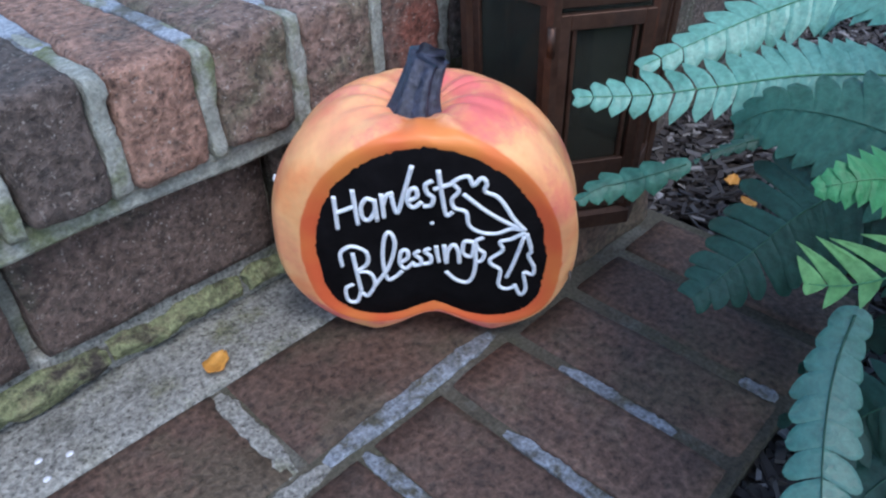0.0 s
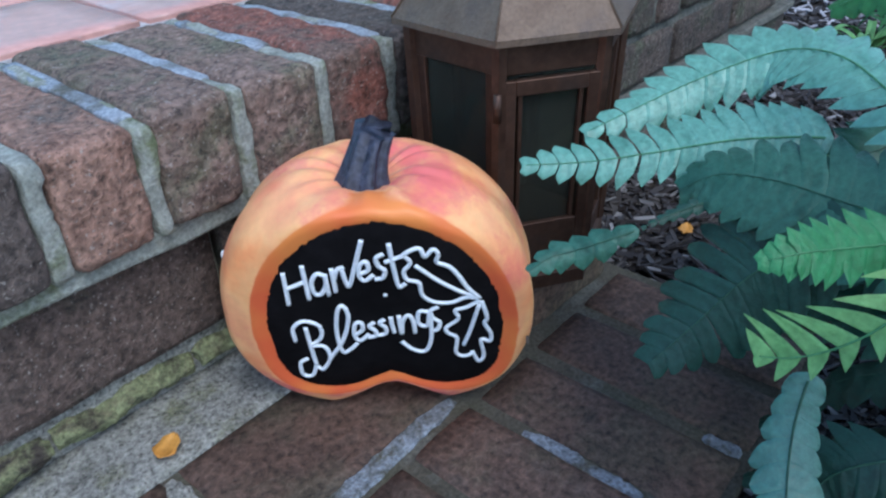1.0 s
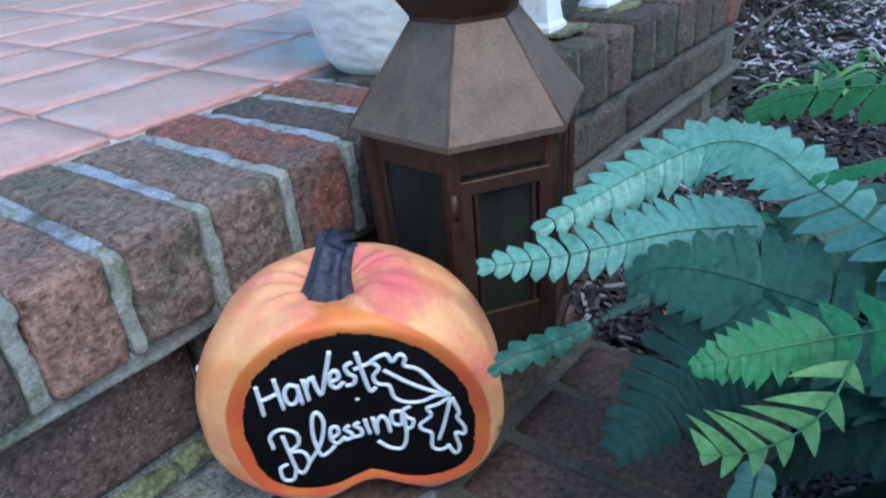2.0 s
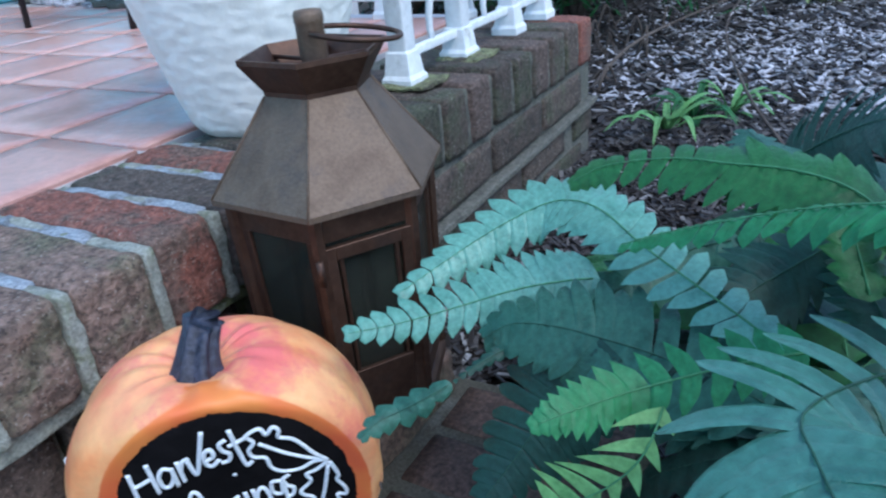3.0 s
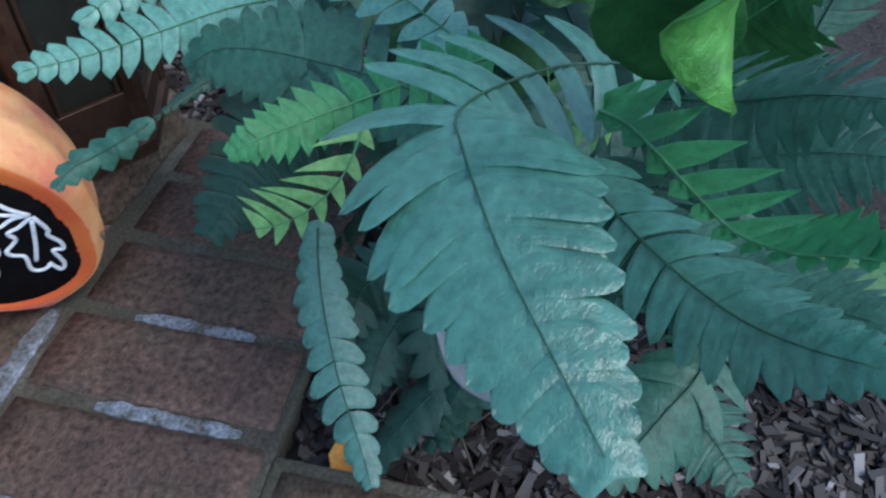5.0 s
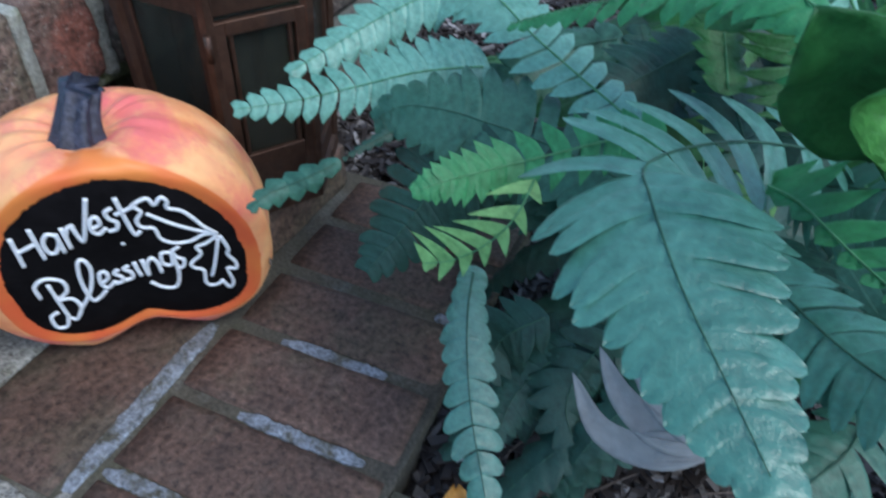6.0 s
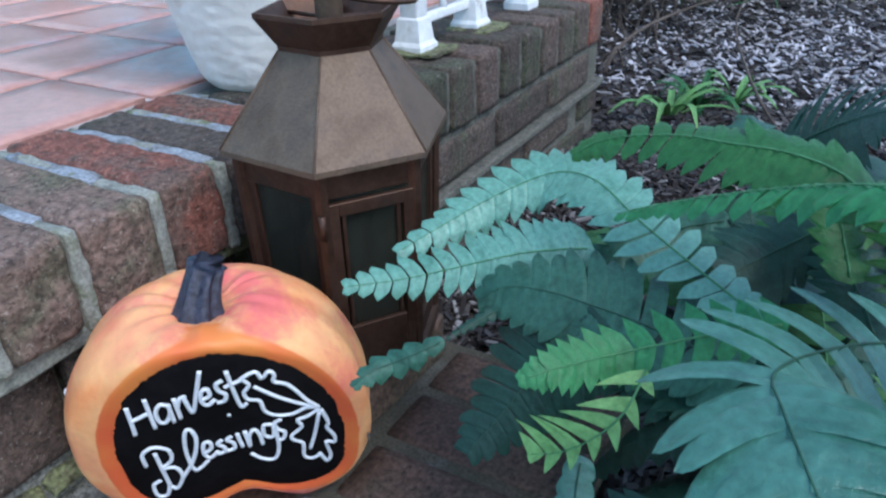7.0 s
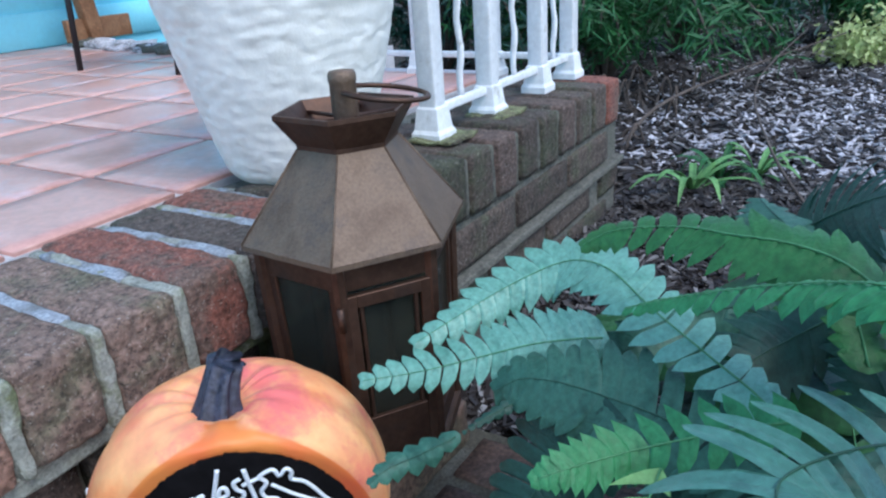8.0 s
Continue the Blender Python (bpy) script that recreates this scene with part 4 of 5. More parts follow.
fern_frond("teal", [(-0.093, -0.645, 0.293), (-0.083, -0.652, 0.317), (-0.089, -0.660, 0.338), (-0.097, -0.670, 0.359)], 0.04, 12, 24, droop=0.3)
fern_frond("cyan", [(-0.145, -0.559, 0.357), (-0.158, -0.546, 0.376), (-0.161, -0.536, 0.392), (-0.166, -0.531, 0.410), (-0.162, -0.529, 0.424)], 0.022, 11, 26, droop=0.2)
fern_frond("dark", [(-0.165, -0.451, 0.150), (-0.174, -0.431, 0.135), (-0.181, -0.422, 0.119), (-0.205, -0.420, 0.104)], 0.028, 8, 27, droop=0.3)
fern_frond("teal", [(0.016, -0.438, 0.263), (0.005, -0.406, 0.253), (-0.019, -0.381, 0.240), (-0.049, -0.353, 0.226), (-0.082, -0.336, 0.207)], 0.03, 11, 28, droop=0.4)
fern_frond("grass", [(-0.043, -0.575, 0.266), (-0.036, -0.593, 0.286), (-0.027, -0.607, 0.311), (-0.018, -0.612, 0.339)], 0.05, 14, 29, droop=0.3)
fern_frond("grass", [(-0.095, -0.584, 0.261), (-0.103, -0.601, 0.293), (-0.116, -0.616, 0.321), (-0.132, -0.629, 0.345)], 0.045, 13, 30, droop=0.3)
fern_frond("leafgreen", [(-0.196, -0.545, 0.300), (-0.208, -0.538, 0.304), (-0.218, -0.530, 0.308), (-0.226, -0.524, 0.310)], 0.013, 4, 31, droop=0.2, web=0.2)
fern_frond("teal", [(-0.139, -0.604, 0.194), (-0.166, -0.635, 0.193), (-0.190, -0.667, 0.201), (-0.209, -0.694, 0.214)], 0.05, 13, 32, droop=0.3)
fern_frond("teal", [(-0.087, -0.607, 0.192), (-0.094, -0.641, 0.213), (-0.106, -0.673, 0.233), (-0.124, -0.706, 0.250)], 0.05, 13, 33, droop=0.3)
fern_frond("green", [(-0.104, -0.552, 0.305), (-0.126, -0.550, 0.351), (-0.144, -0.545, 0.387), (-0.155, -0.539, 0.416), (-0.160, -0.534, 0.440)], 0.042, 13, 34, droop=0.2)
fern_frond("dark", [(0.094, -0.455, 0.289), (0.084, -0.483, 0.315), (0.070, -0.509, 0.335), (0.053, -0.533, 0.348)], 0.05, 13, 35, droop=0.3)
fern_frond("teal", [(0.028, -0.475, 0.308), (0.060, -0.449, 0.314), (0.101, -0.427, 0.315)], 0.03, 9, 36, droop=0.3)
fern_frond("dark", [(-0.033, -0.496, 0.291), (-0.043, -0.474, 0.275), (-0.062, -0.455, 0.264), (-0.092, -0.448, 0.256)], 0.035, 10, 37, droop=0.4)
fern_frond("grass", [(-0.091, -0.516, 0.290), (-0.071, -0.508, 0.305), (-0.052, -0.499, 0.322), (-0.024, -0.489, 0.338)], 0.018, 8, 38, droop=0.3)
blade(fern, [Vector(p) - FOOT for p in ((-0.222, -0.570, 0.340), (-0.245, -0.566, 0.371), (-0.262, -0.564, 0.393), (-0.278, -0.566, 0.408), (-0.290, -0.572, 0.414))], M["broad"], 0.030, up=(-0.6, 0.15, 0.75), fold=0.3, wave=0.0018, label="broad wavy bright green leaf")
blade(fern, [Vector(p) - FOOT for p in ((-0.221, -0.567, 0.338), (-0.238, -0.552, 0.366), (-0.253, -0.539, 0.389), (-0.262, -0.526, 0.405))], M["grass"], 0.022, up=(-0.7, 0.3, 0.5), wave=0.0012, label="broad dark green leaf")
dead = empty("withered_leaf", (-0.241, -0.561, 0.170), "pale grey withered palmate leaf lying on the mulch", "leaf")
blade(dead, [(0, 0, 0), (-0.007, 0.028, -0.010), (-0.002, 0.059, -0.012), (0.019, 0.082, 0.001)], M["dead"], 0.0085, name="lobe", up=(-0.64, 0.04, 0.76))
blade(dead, [(0, 0, 0), (0.001, 0.028, -0.003), (0.014, 0.053, 0.001), (0.033, 0.072, 0.013)], M["dead"], 0.0085, name="lobe", up=(-0.64, 0.04, 0.76))
blade(dead, [(0, 0, 0), (0.009, 0.023, 0.004), (0.024, 0.042, 0.010), (0.042, 0.060, 0.021)], M["dead"], 0.0090, name="lobe", up=(-0.64, 0.04, 0.76))
blade(dead, [(0, 0, 0), (0.013, 0.015, 0.008), (0.023, 0.025, 0.011), (0.035, 0.036, 0.016)], M["dead"], 0.0080, name="lobe", up=(-0.64, 0.04, 0.76))
blade(dead, [(0, 0, 0), (-0.003, 0.024, -0.006), (-0.005, 0.043, -0.014), (0.003, 0.064, -0.013)], M["dead"], 0.0080, name="lobe", up=(-0.64, 0.04, 0.76))


def filler(count, seed):
    """The lower fronds that fill the clump, mostly coloured darker for its inner shade."""
    rnd = random.Random(seed)
    for k in range(count):
        a = radians(rnd.uniform(-95, 72))
        d = Vector((math.cos(a), math.sin(a), 0))
        L, h = rnd.uniform(0.16, 0.34), rnd.uniform(0.13, 0.22)
        side = Vector((-d.y, d.x, 0)) * rnd.uniform(-0.05, 0.05)
        pts = [Vector((0, 0, rnd.uniform(0.02, 0.12))), d * L * 0.35 + Vector((0, 0, h)), d * L * 0.7 + side * 0.5 + Vector((0, 0, h * 0.95)), d * L + side + Vector((0, 0, h * rnd.uniform(0.25, 0.75)))]
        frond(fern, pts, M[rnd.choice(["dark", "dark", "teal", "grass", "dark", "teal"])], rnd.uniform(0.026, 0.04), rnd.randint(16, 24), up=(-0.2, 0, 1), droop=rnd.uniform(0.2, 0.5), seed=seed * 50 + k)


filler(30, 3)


def shade_fronds(count, seed):
    """Short fronds low over the path's edge, dark in colour for the fern's shadow."""
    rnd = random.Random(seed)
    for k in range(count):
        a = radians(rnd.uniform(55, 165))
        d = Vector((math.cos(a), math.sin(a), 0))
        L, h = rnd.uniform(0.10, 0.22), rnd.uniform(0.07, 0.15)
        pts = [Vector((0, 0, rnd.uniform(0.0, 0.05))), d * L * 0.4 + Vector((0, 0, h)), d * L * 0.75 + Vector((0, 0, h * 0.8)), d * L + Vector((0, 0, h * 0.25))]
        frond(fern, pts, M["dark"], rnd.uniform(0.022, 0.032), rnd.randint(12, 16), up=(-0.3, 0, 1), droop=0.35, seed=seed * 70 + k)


shade_fronds(14, 5)


def outer_fronds(count, seed):
    """Longer arching fronds on the clump's far side."""
    rnd = random.Random(seed)
    for k in range(count):
        a = radians(rnd.uniform(-50, 48))
        d = Vector((math.cos(a), math.sin(a), 0))
        L, h = rnd.uniform(0.32, 0.52), rnd.uniform(0.16, 0.27)
        side = Vector((-d.y, d.x, 0)) * rnd.uniform(-0.08, 0.08)
        pts = [d * 0.03 + Vector((0, 0, 0.06)), d * L * 0.35 + Vector((0, 0, h)), d * L * 0.7 + side * 0.5 + Vector((0, 0, h)), d * L + side + Vector((0, 0, h * rnd.uniform(0.4, 0.8)))]
        frond(fern, pts, M[rnd.choice(["grass", "dark", "teal", "grass", "green"])], rnd.uniform(0.034, 0.048), rnd.randint(16, 22), up=(-0.3, 0, 1), droop=rnd.uniform(0.2, 0.5), seed=seed * 90 + k)


outer_fronds(16, 8)


# ---- bark mulch, litter, weeds and the shrubs behind ----
def mulch():
    rnd = random.Random(4)
    verts, faces = [], []

    def chip(x, y, big):
        z = bed_height(x, y) + 0.004
        L = rnd.uniform(0.006, 0.022) * big
        W = rnd.uniform(0.0016, 0.0048) * big
        H = rnd.uniform(0.0008, 0.002) * big
        m = pose(x, y, z + rnd.uniform(0, 0.006), rnd.uniform(-25, 25), rnd.uniform(-28, 28), rnd.uniform(0, 360))
        k = len(verts)
        for sz in (-1, 1):
            for sx, sy in ((-1, -0.7), (1, -1), (0.85, 1), (-1.1, 0.8)):
                verts.append(m @ Vector((sx * L, sy * W, sz * H)))
        for q in ((0, 3, 2, 1), (4, 5, 6, 7), (0, 1, 5, 4), (1, 2, 6, 5), (2, 3, 7, 6), (3, 0, 4, 7)):
            faces.append(tuple(k + i for i in q))

    for _ in range(9000):
        x, y = rnd.uniform(0.115, 1.3), rnd.uniform(-0.75, -0.03)
        chip(x, y, 1.0)
    for _ in range(4200):
        x, y = rnd.uniform(-0.235, 0.12), rnd.uniform(-0.9, -0.375)
        chip(x, y, 0.95)
    for _ in range(6500):
        x, y = rnd.uniform(0.9, 3.0), rnd.uniform(-1.3, 0.5)
        if x < 1.0 and y > -0.04:
            continue
        chip(x, y, 1.5)
    for _ in range(5000):
        chip(rnd.uniform(2.2, 5.5), rnd.uniform(-2.6, 1.6), 2.6)
    main = len(faces)
    # paler pieces whose colour brightens the sunlit distance
    for _ in range(6000):
        chip(min(4.6, 1.25 + abs(rnd.gauss(0, 1.3))), rnd.gauss(-0.6, 0.5), rnd.uniform(0.7, 1.5))
    me = bpy.data.meshes.new("bark_mulch")
    me.from_pydata(verts, [], faces)
    me.materials.append(M["chips"])
    me.materials.append(M["litter"])
    me.polygons.foreach_set("material_index", [0 if k < main else 1 for k in range(len(faces))])
    tagged(new("bark_mulch", me), "dark shredded bark mulch on the garden bed", "mulch", kind="stuff")


mulch()


def twig(points, r, label):
    t = part("twig", tube_bm(spline(points, 14), r, 6, taper=0.4), M["bark"])
    tagged(t, label, "twig")


def fallen_leaf(x, y, z, size, turn, curl, mat=None):
    bm = bmesh.new()
    rows = []
    for i in range(9):
        f = i / 8
        w = size * 0.42 * math.sin(math.pi * min(0.98, f + 0.04)) ** 0.7 * (1 + 0.2 * math.sin(9 * f))
        rows.append([bm.verts.new((size * (f - 0.5), w * q, 0.003 + curl * size * (q * q * 0.5 + (f - 0.5) ** 2 * 1.4))) for q in (-1, -0.5, 0, 0.5, 1)])
    for a, b in zip(rows, rows[1:]):
        for k in range(4):
            bm.faces.new((a[k], a[k + 1], b[k + 1], b[k]))
    ob = part("fallen_leaf", bm, mat or M["yellow"], at=pose(x, y, z, 4, -5, turn))
    so = ob.modifiers.new("thickness", "SOLIDIFY")
    so.thickness = 0.0007
    tagged(ob, "small curled yellow-brown fallen leaf", "leaf", "fallen leaves")


fallen_leaf(-0.336, -0.018, 0.003, 0.024, 25, 0.18)
fallen_leaf(0.27, -0.17, bed_height(0.27, -0.17) + 0.012, 0.022, 10, 0.3)
fallen_leaf(0.22, -0.21, bed_height(0.22, -0.21) + 0.012, 0.02, 70, 0.3)
fallen_leaf(-0.225, -0.42, bed_height(-0.2, -0.42) + 0.012, 0.034, 30, 0.4)
fallen_leaf(-0.05, -0.53, bed_height(-0.05, -0.53) + 0.012, 0.018, 100, 0.3)
for x, y in ((-0.475, -0.007), (-0.457, -0.017), (-0.477, -0.027)):
    bm = bmesh.new()
    bmesh.ops.create_icosphere(bm, subdivisions=2, radius=0.0024)
    for v in bm.verts:
        v.co = Vector((v.co.x * 1.3, v.co.y, v.co.z * 0.5)) + noise.noise_vector(v.co * 500) * 0.0006
    tagged(part("paint_fleck", bm, M["white"], at=Matrix.Translation((x, y, 0.003))), "tiny white paint fleck on the concrete", "fleck", "paint flecks")


def weed(x, y, size, count, seed, mat):
    rnd = random.Random(seed)
    z = bed_height(x, y)
    root = empty("weed", (x, y, z), "low clump of long green strap leaves in the mulch", "plant", "weeds in the bed")
    for k in range(count):
        a = rnd.uniform(0, 2 * math.pi)
        L = size * rnd.uniform(0.6, 1.1)
        h = size * rnd.uniform(0.12, 0.6)
        d = Vector((math.cos(a), math.sin(a), 0))
        blade(root, [(0, 0, -0.005), d * L * 0.3 + Vector((0, 0, h * 0.7)), d * L * 0.7 + Vector((0, 0, h)), d * L + Vector((0, 0, h * rnd.uniform(0.3, 0.8)))], mat, size * 0.055, fold=0.3)


weed(1.10, -0.16, 0.15, 11, 2, M["leafgreen"])
weed(1.26, -0.27, 0.13, 12, 3, M["leafgreen"])
weed(1.2, -0.2, 0.14, 12, 7, M["grass"])


def shrub(x, y, size, seed, mats, label, leaves=1400, leaf=0.03, lift=0.0):
    """Limbs that fork from the foot, carrying many small leaves."""
    rnd = random.Random(seed)
    root = empty("shrub", (x, y, -0.05), label, "shrub", "shrubs behind the bed")
    tips = []
    for k in range(9):
        a = rnd.uniform(0, 2 * math.pi)
        d = Vector((math.cos(a), math.sin(a), 0)) * size * rnd.uniform(0.4, 0.9)
        h = size * rnd.uniform(0.5, 1.3) + lift
        pts = [(0, 0, 0), d * 0.25 + Vector((0, 0, h * 0.45)), d * 0.65 + Vector((0, 0, h * 0.8)), d + Vector((0, 0, h))]
        part("limb", tube_bm(spline(pts, 10), 0.012 * size, 6, taper=0.3), M["bark"], root)
        tips += spline(pts, 14)[5:]
    verts, faces = [], []
    for _ in range(leaves):
        c = rnd.choice(tips) + Vector((rnd.gauss(0, 1), rnd.gauss(0, 1), rnd.gauss(0, 0.8))) * size * 0.17
        m = Matrix.Translation(c) @ pose(0, 0, 0, rnd.uniform(-60, 60), rnd.uniform(-60, 60), rnd.uniform(0, 360))
        L = leaf * rnd.uniform(0.6, 1.2)
        k = len(verts)
        for p in ((0, 0, 0), (L * 0.4, L * 0.3, L * 0.08), (L, 0, -L * 0.1), (L * 0.4, -L * 0.3, L * 0.08)):
            verts.append(m @ Vector(p))
        faces += [(k, k + 1, k + 2), (k, k + 2, k + 3)]
    me = bpy.data.meshes.new("crown")
    me.from_pydata(verts, [], faces)
    me.materials.append(mats)
    ob = new("crown", me)
    ob.parent = root


def conifer(x, y, height, reach, seed, label):
    """A low spreading evergreen: drooping sprays of needles over bare brown limbs."""
    rnd = random.Random(seed)
    root = empty("conifer", (x, y, -0.04), label, "shrub", "shrubs behind the bed")
    verts, faces = [], []
    for k in range(22):
        a = rnd.uniform(0, 2 * math.pi)
        d = Vector((math.cos(a), math.sin(a), 0)) * reach * rnd.uniform(0.5, 1.0)
        h = height * rnd.uniform(0.35, 1.0)
        pts = [(0, 0, 0), d * 0.3 + Vector((0, 0, h * 0.75)), d * 0.7 + Vector((0, 0, h)), d + Vector((0, 0, h * rnd.uniform(0.45, 0.8)))]
        part("limb", tube_bm(spline(pts, 10), 0.012, 6, taper=0.25), M["bark"], root)
        for c in spline(pts, 40)[9:]:
            for _ in range(11):
                o = Vector((rnd.gauss(0, 1), rnd.gauss(0, 1), rnd.gauss(-0.6, 0.6))).normalized() * rnd.uniform(0.04, 0.11)
                q = c + Vector((rnd.gauss(0, 1), rnd.gauss(0, 1), rnd.gauss(0, 1))) * 0.04
                side = o.cross(Vector((rnd.gauss(0, 1), rnd.gauss(0, 1), 1))).normalized() * 0.0045
                n = len(verts)
                verts += [q - side * 0.5, q + o * 0.5 + side, q + o, q + o * 0.5 - side]
                faces += [(n, n + 1, n + 2), (n, n + 2, n + 3)]
    me = bpy.data.meshes.new("crown")
    me.from_pydata(verts, [], faces)
    me.materials.append(M["grass"] if seed % 2 else M["dark"])
    new("crown", me).parent = root


conifer(2.35, 0.48, 0.75, 0.75, 41, "dark spreading evergreen with drooping sprays")
conifer(3.1, 0.35, 0.8, 0.8, 42, "dark needled evergreen behind the bed")
conifer(3.3, -0.35, 0.62, 0.55, 43, "spreading green evergreen over the bed's edge")
conifer(2.2, 1.15, 0.8, 0.7, 44, "dark evergreen beside the house wall")
shrub(4.0, -0.9, 0.7, 7, M["sunlit"], "sunlit yellow-green shrub at the bed's far side", 1500, 0.06)
shrub(4.6, 0.2, 0.8, 6, M["sunlit"], "bright leafy shrub beyond the evergreens", 1500, 0.07)
shrub(4.2, 1.3, 0.9, 8, M["dark"], "dense dark green shrub in the distance", 2800, 0.07)
shrub(4.3, -1.8, 0.9, 9, M["leafgreen"], "leafy green shrub far along the bed", 2400, 0.07)
shrub(2.75, -0.42, 0.20, 16, M["sunlit"], "low bright yellow-green bush beyond the mulch", 900, 0.035)
shrub(3.5, -0.8, 0.36, 18, M["sunlit"], "sunlit pale green shrub behind the bed", 1500, 0.045)
shrub(3.05, -0.62, 0.24, 15, M["sunlit"], "small sunlit yellow-green bush at the bed's edge", 700, 0.035)


def root_tangle(seed):
    """Bare curling stems at the foot of the evergreen, beside the wall's end."""
    rnd = random.Random(seed)
    for k in range(26):
        x, y = rnd.uniform(1.35, 2.1), rnd.uniform(0.05, 0.32)
        z = bed_height(x, y)
        t = rnd.uniform(0, 2 * math.pi)
        d = Vector((math.cos(t), math.sin(t), 0)) * rnd.uniform(0.06, 0.16)
        twig([(x, y, z), (x + d.x * 0.4, y + d.y * 0.4, z + rnd.uniform(0.02, 0.12)), (x + d.x * 0.8, y + d.y * 0.6, z + rnd.uniform(0.01, 0.1)), (x + d.x, y + d.y, z + 0.005)], rnd.uniform(0.002, 0.006), "bare brown curling stem in the mulch")


root_tangle(77)
twig([(0.95, -0.42, 0.0), (1.2, -0.3, 0.06), (1.6, -0.2, 0.13), (2.2, -0.25, 0.2)], 0.004, "thin bare fallen twig across the mulch")
twig([(1.35, 0.1, -0.02), (1.6, 0.05, 0.06), (2.0, -0.1, 0.1), (2.4, -0.35, 0.16)], 0.006, "bare brown branch lying on the mulch")
for a in range(16):
    rnd = random.Random(100 + a)
    x, y = rnd.uniform(-0.2, 0.08), rnd.uniform(-0.62, -0.4)
    t = rnd.uniform(0, math.pi)
    d = Vector((math.cos(t), math.sin(t), 0)) * rnd.uniform(0.03, 0.07)
    z = bed_height(x, y) + 0.01
    twig([(x - d.x, y - d.y, z), (x, y, z + rnd.uniform(0.002, 0.012)), (x + d.x, y + d.y, z + 0.004)], 0.0011, "thin dry stalk on the mulch")


# ---- bricks, pavers and tiles, piece by piece ----
def piece(name, me, parent, m):
    ob = new(name, me)
    ob.parent = parent
    ob.matrix_basis = m
    return ob


rnd = random.Random(12)
JOINTS = [-0.7915, -0.719, -0.6465, -0.574, -0.5015, -0.4285, -0.3560, -0.2805, -0.2020, -0.1215, -0.0420, 0.0330, 0.1080]
TONES = ["brick_brown", "brick_dark", "brick_brown", "brick_dark", "brick_brown", "brick_dark", "brick_rose", "brick_brown", "brick_brown", "brick_red", "brick_dark", "brick_red"]
for i, (a, b) in enumerate(zip(JOINTS, JOINTS[1:])):
    w = b - a - 0.0125
    me = mesh_of("brick", grid_box(w, 0.23, 0.089, 18, 0.009, 0.0030, i + 1), M[TONES[i]])
    piece("brick", me, step, pose((a + b) / 2, 0.116, TOP - 0.0445 + rnd.uniform(-0.002, 0.002), 0, rnd.uniform(-0.8, 0.8), rnd.uniform(-0.6, 0.6)))
    # joint: a lumpy bead of mortar standing a little proud of the hollow
    bm = grid_box(0.0155, 0.225, 0.09, 14, 0.005, 0.0034, 40 + i)
    piece("mortar_joint", mesh_of("mortar_joint", bm, M["mortar"]), step, pose(b, 0.116, TOP - 0.048, 0, 0, 0))
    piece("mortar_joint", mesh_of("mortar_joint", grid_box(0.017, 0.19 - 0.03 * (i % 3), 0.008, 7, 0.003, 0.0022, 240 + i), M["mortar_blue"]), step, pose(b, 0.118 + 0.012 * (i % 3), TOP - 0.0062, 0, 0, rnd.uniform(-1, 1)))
# bed joint under the edging, and the course below it
bed = part("bed_joint", grid_box(2.6, 0.2, 0.020, 60, 0.005, 0.0042, 60), M["mortar"], step, at=Matrix.Translation((-1.18, 0.112, 0.1555)))
for i in range(5):
    x = -0.1 - 0.215 * i - 0.02
    me = mesh_of("brick", grid_box(0.204, 0.1, 0.098, 9, 0.005, 0.0014, 70 + i), M["brick_umber"])
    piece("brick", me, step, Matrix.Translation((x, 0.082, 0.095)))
for i, (cx, length, hgt) in enumerate(((-0.86, 0.42, 0.016), (-0.53, 0.26, 0.02), (-0.335, 0.12, 0.015), (-0.225, 0.09, 0.012), (-0.1, 0.12, 0.014))):
    part("moss_ledge", grid_box(length, 0.026, hgt, 22, 0.004, 0.0055, 90 + i), M["moss"], step, "crumbling mossy mortar ledge", at=pose(cx, 0.042, 0.022, 28, 0, 0))
part("footing", grid_box(2.4, 0.05, 0.05, 12, 0.004, 0.0015, 91), M["concrete"], step, at=Matrix.Translation((-1.1, 0.068, 0.022)))

# porch wall: rowlock on top, courses below
for i in range(11):
    x = 0.135 + 0.0795 * i
    if x > 0.95:
        break
    tone = ["brick_mossy", "brick_umber", "brick_mossy"][i % 3] if x < 0.9 else "brick_red"
    me = mesh_of("brick", grid_box(0.066, 0.205, 0.089, 8, 0.006, 0.0018, 110 + i), M[tone])
    piece("brick", me, wall2, pose(x, 0.069, TOP - 0.0445 + rnd.uniform(-0.003, 0.003), 0, rnd.uniform(-0.8, 0.8), 0))
    piece("mortar_joint", mesh_of("mortar_joint", grid_box(0.014, 0.19, 0.086, 6, 0.004, 0.002, 150 + i), M["mortar_old"]), wall2, pose(x + 0.0397, 0.066, TOP - 0.05))
for row in range(3):
    z = 0.122 - 0.072 * row
    for i in range(5):
        x = 0.16 + 0.215 * i - (0.1 if row % 2 else 0)
        if x > 0.98:
            continue
        me = mesh_of("brick", grid_box(min(0.204, (0.975 - x) * 2), 0.1, 0.06, 6, 0.005, 0.0014, 170 + 7 * row + i), M["brick_mossy"])
        piece("brick", me, wall2, Matrix.Translation((x, 0.018, z)))
part("ledge", grid_box(0.88, 0.03, 0.012, 20, 0.003, 0.0015, 200), M["mortar_old"], wall2, "grey mortar ledge", at=Matrix.Translation((0.535, -0.030, 0.082)))

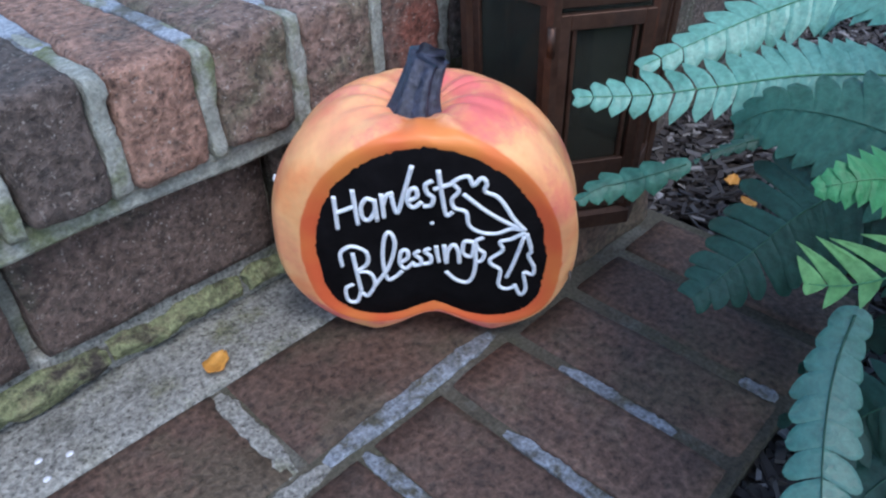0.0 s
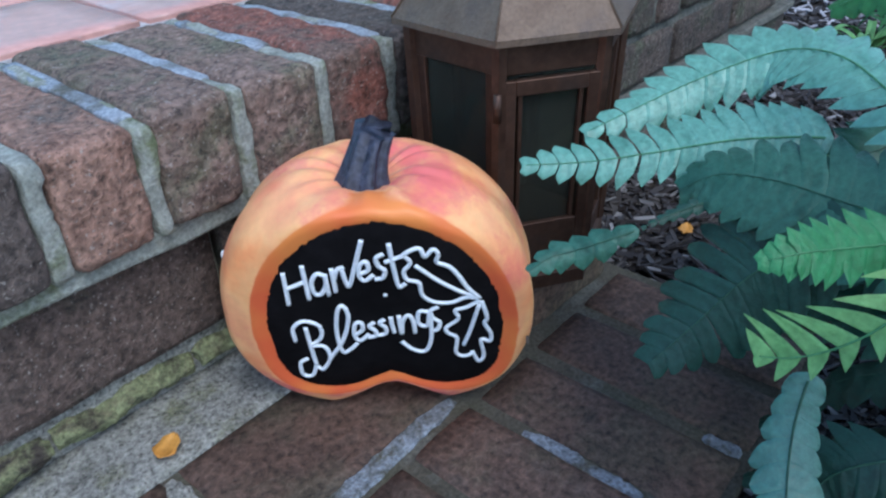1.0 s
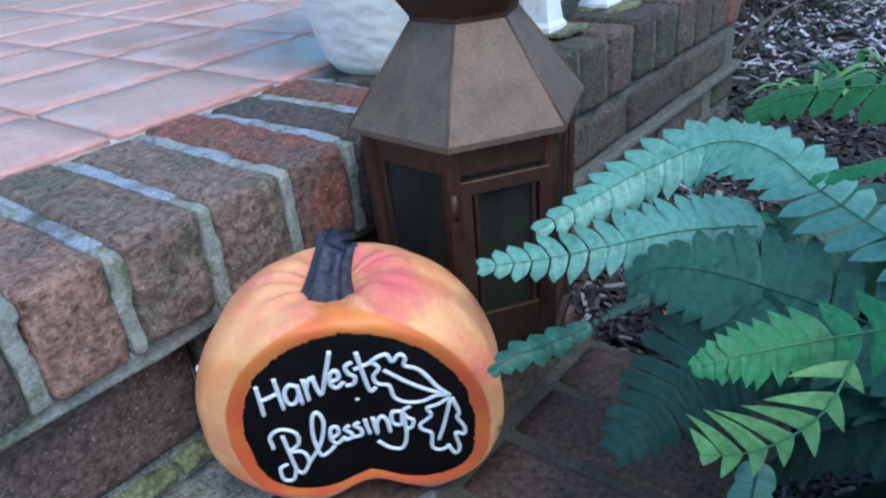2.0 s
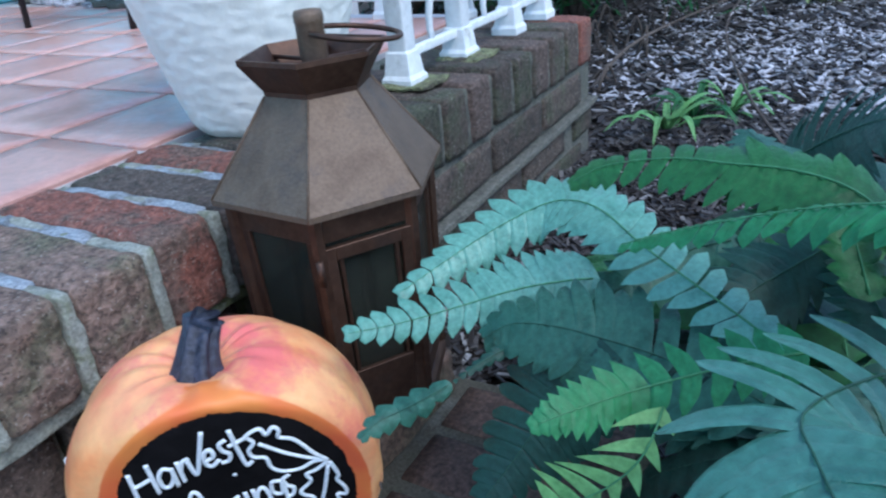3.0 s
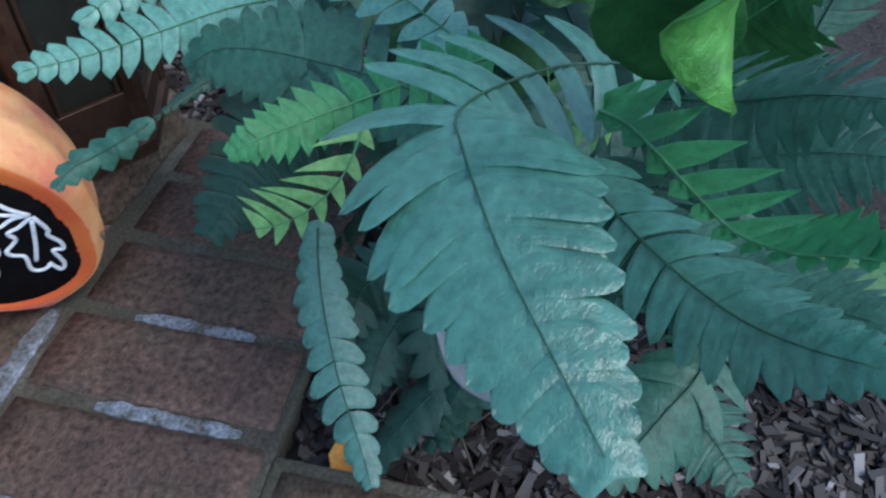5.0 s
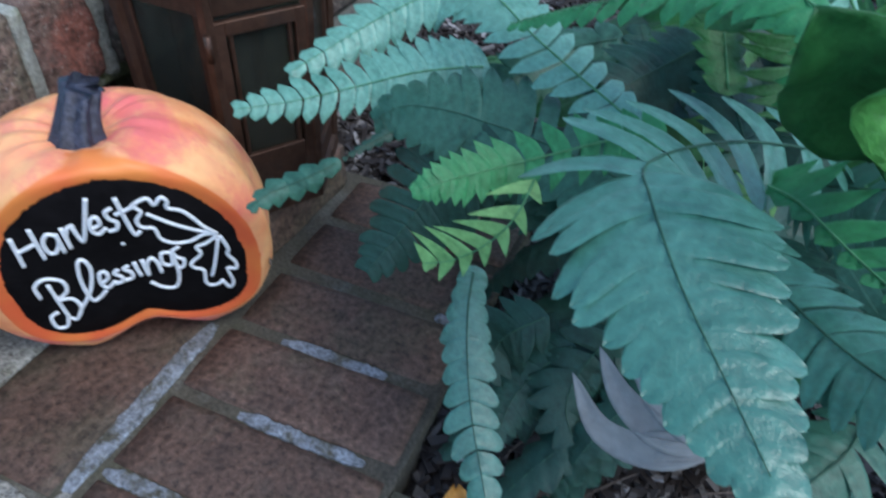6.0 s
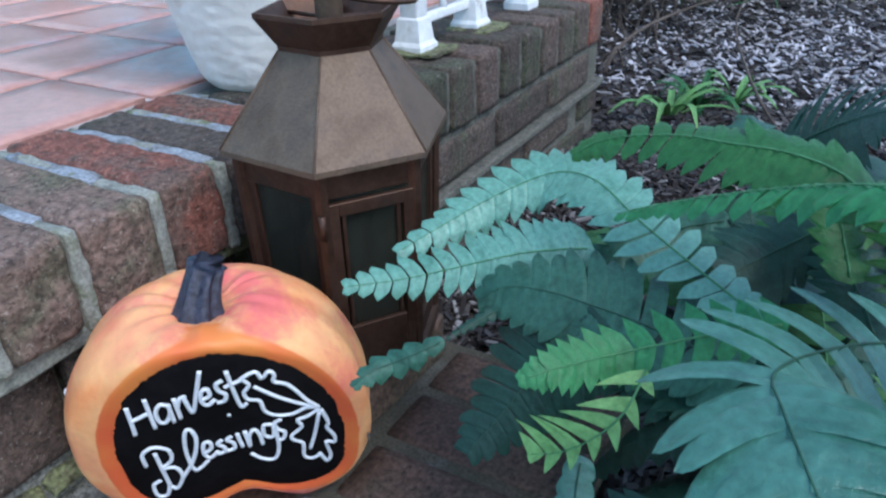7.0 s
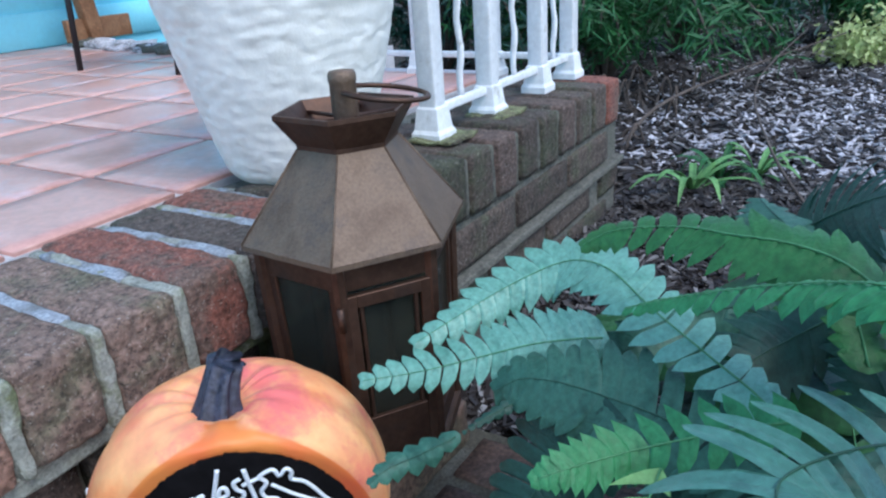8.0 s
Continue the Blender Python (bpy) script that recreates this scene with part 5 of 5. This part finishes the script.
# pavers of the path
def paver(cx, cy, lx, ly, seed):
    me = mesh_of("paver", grid_box(lx, ly, 0.05, 7, 0.0035, 0.0008, seed), M["paver"])
    piece("paver", me, path_floor, pose(cx, cy, -0.0255 + rnd.uniform(-0.0012, 0.0012), 0, 0, rnd.uniform(-0.5, 0.5)))


k = 300
for i in range(11):                                   # the row along the step
    x = -0.243 + 0.213 * (1 - i)
    if x - 0.1 > 0.115:
        continue
    x1 = min(x + 0.1005, 0.112)
    paver((x - 0.1005 + x1) / 2, -0.0905, x1 - x + 0.1005, 0.113, k + i)
for i in range(27):                                   # the row on end
    x = 0.0795 - 0.0832 * i
    paver(x - 0.0145, -0.2665, 0.0705, 0.197, k + 40 + i)
for j in range(5):
    for i in range(8):
        x = -0.345 - 0.213 * i - (0.1 if j % 2 else 0)
        paver(x, -0.43 - 0.112 * j, 0.2, 0.1, k + 100 + 10 * j + i)
# worn pale stretches of the joints, and the concrete-grey one beside the strip
def worn_joint(x0, y0, x1, y1, w, seed, mat):
    L = math.hypot(x1 - x0, y1 - y0)
    bm = grid_box(L, w, 0.006, 26, 0.0015, 0.0010, seed)
    for v in bm.verts:
        f = v.co.x / L
        v.co.y += 0.0022 * noise.noise(Vector((v.co.x * 210, seed, v.co.y * 150))) + 0.0016 * noise.noise(Vector((v.co.x * 60, seed, v.co.y * 200)))
        v.co.y *= 1 - 0.5 * max(0.0, abs(f) * 2 - 0.6) / 0.4
        v.co.z -= 0.003 * max(0.0, abs(f) * 2 - 0.75) / 0.25
    piece("mortar_joint", mesh_of("mortar_joint", bm, mat), path_floor, pose((x0 + x1) / 2, (y0 + y1) / 2, -0.0038, 0, 0, math.degrees(math.atan2(y1 - y0, x1 - x0))))


worn_joint(-0.145, -0.152, -0.340, -0.1545, 0.017, 701, M["mortar_worn"])
worn_joint(-0.352, -0.036, -0.356, -0.150, 0.016, 702, M["concrete"])
worn_joint(-0.330, -0.157, -0.46, -0.1585, 0.015, 703, M["concrete"])
for x, y0, y1 in ((-0.1435, -0.215, -0.325), (-0.2267, -0.225, -0.345), (-0.31, -0.166, -0.25), (-0.0603, -0.33, -0.362)):
    worn_joint(x, y0, x, y1, 0.012, 704 + int(-100 * x), M["mortar_worn"])
# porch tiles
tile_me = [mesh_of("tile", grid_box(0.2065, 0.1985, 0.012, 5, 0.002, 0.0004, 500 + q), M["tile"]) for q in range(4)]
tile_cut = [mesh_of("tile", grid_box(0.2065, 0.178, 0.012, 5, 0.002, 0.0004, 510 + q), M["tile"]) for q in range(2)]
for j in range(11):
    for i in range(17):
        x, y = 0.075 - 0.1075 + 0.215 * (i - 11), 0.42 - 0.1035 + 0.207 * j
        if x > (1.0 if y < 0.8 else 1.25):
            continue
        if j == 0:
            piece("tile", tile_cut[rnd.randrange(2)], slab, pose(x, 0.327, TOP - 0.006 + rnd.uniform(-0.0006, 0.0006)))
            continue
        piece("tile", tile_me[rnd.randrange(4)], slab, pose(x, y, TOP - 0.006 + rnd.uniform(-0.0006, 0.0006), 0, 0, 180 * rnd.randrange(2)))
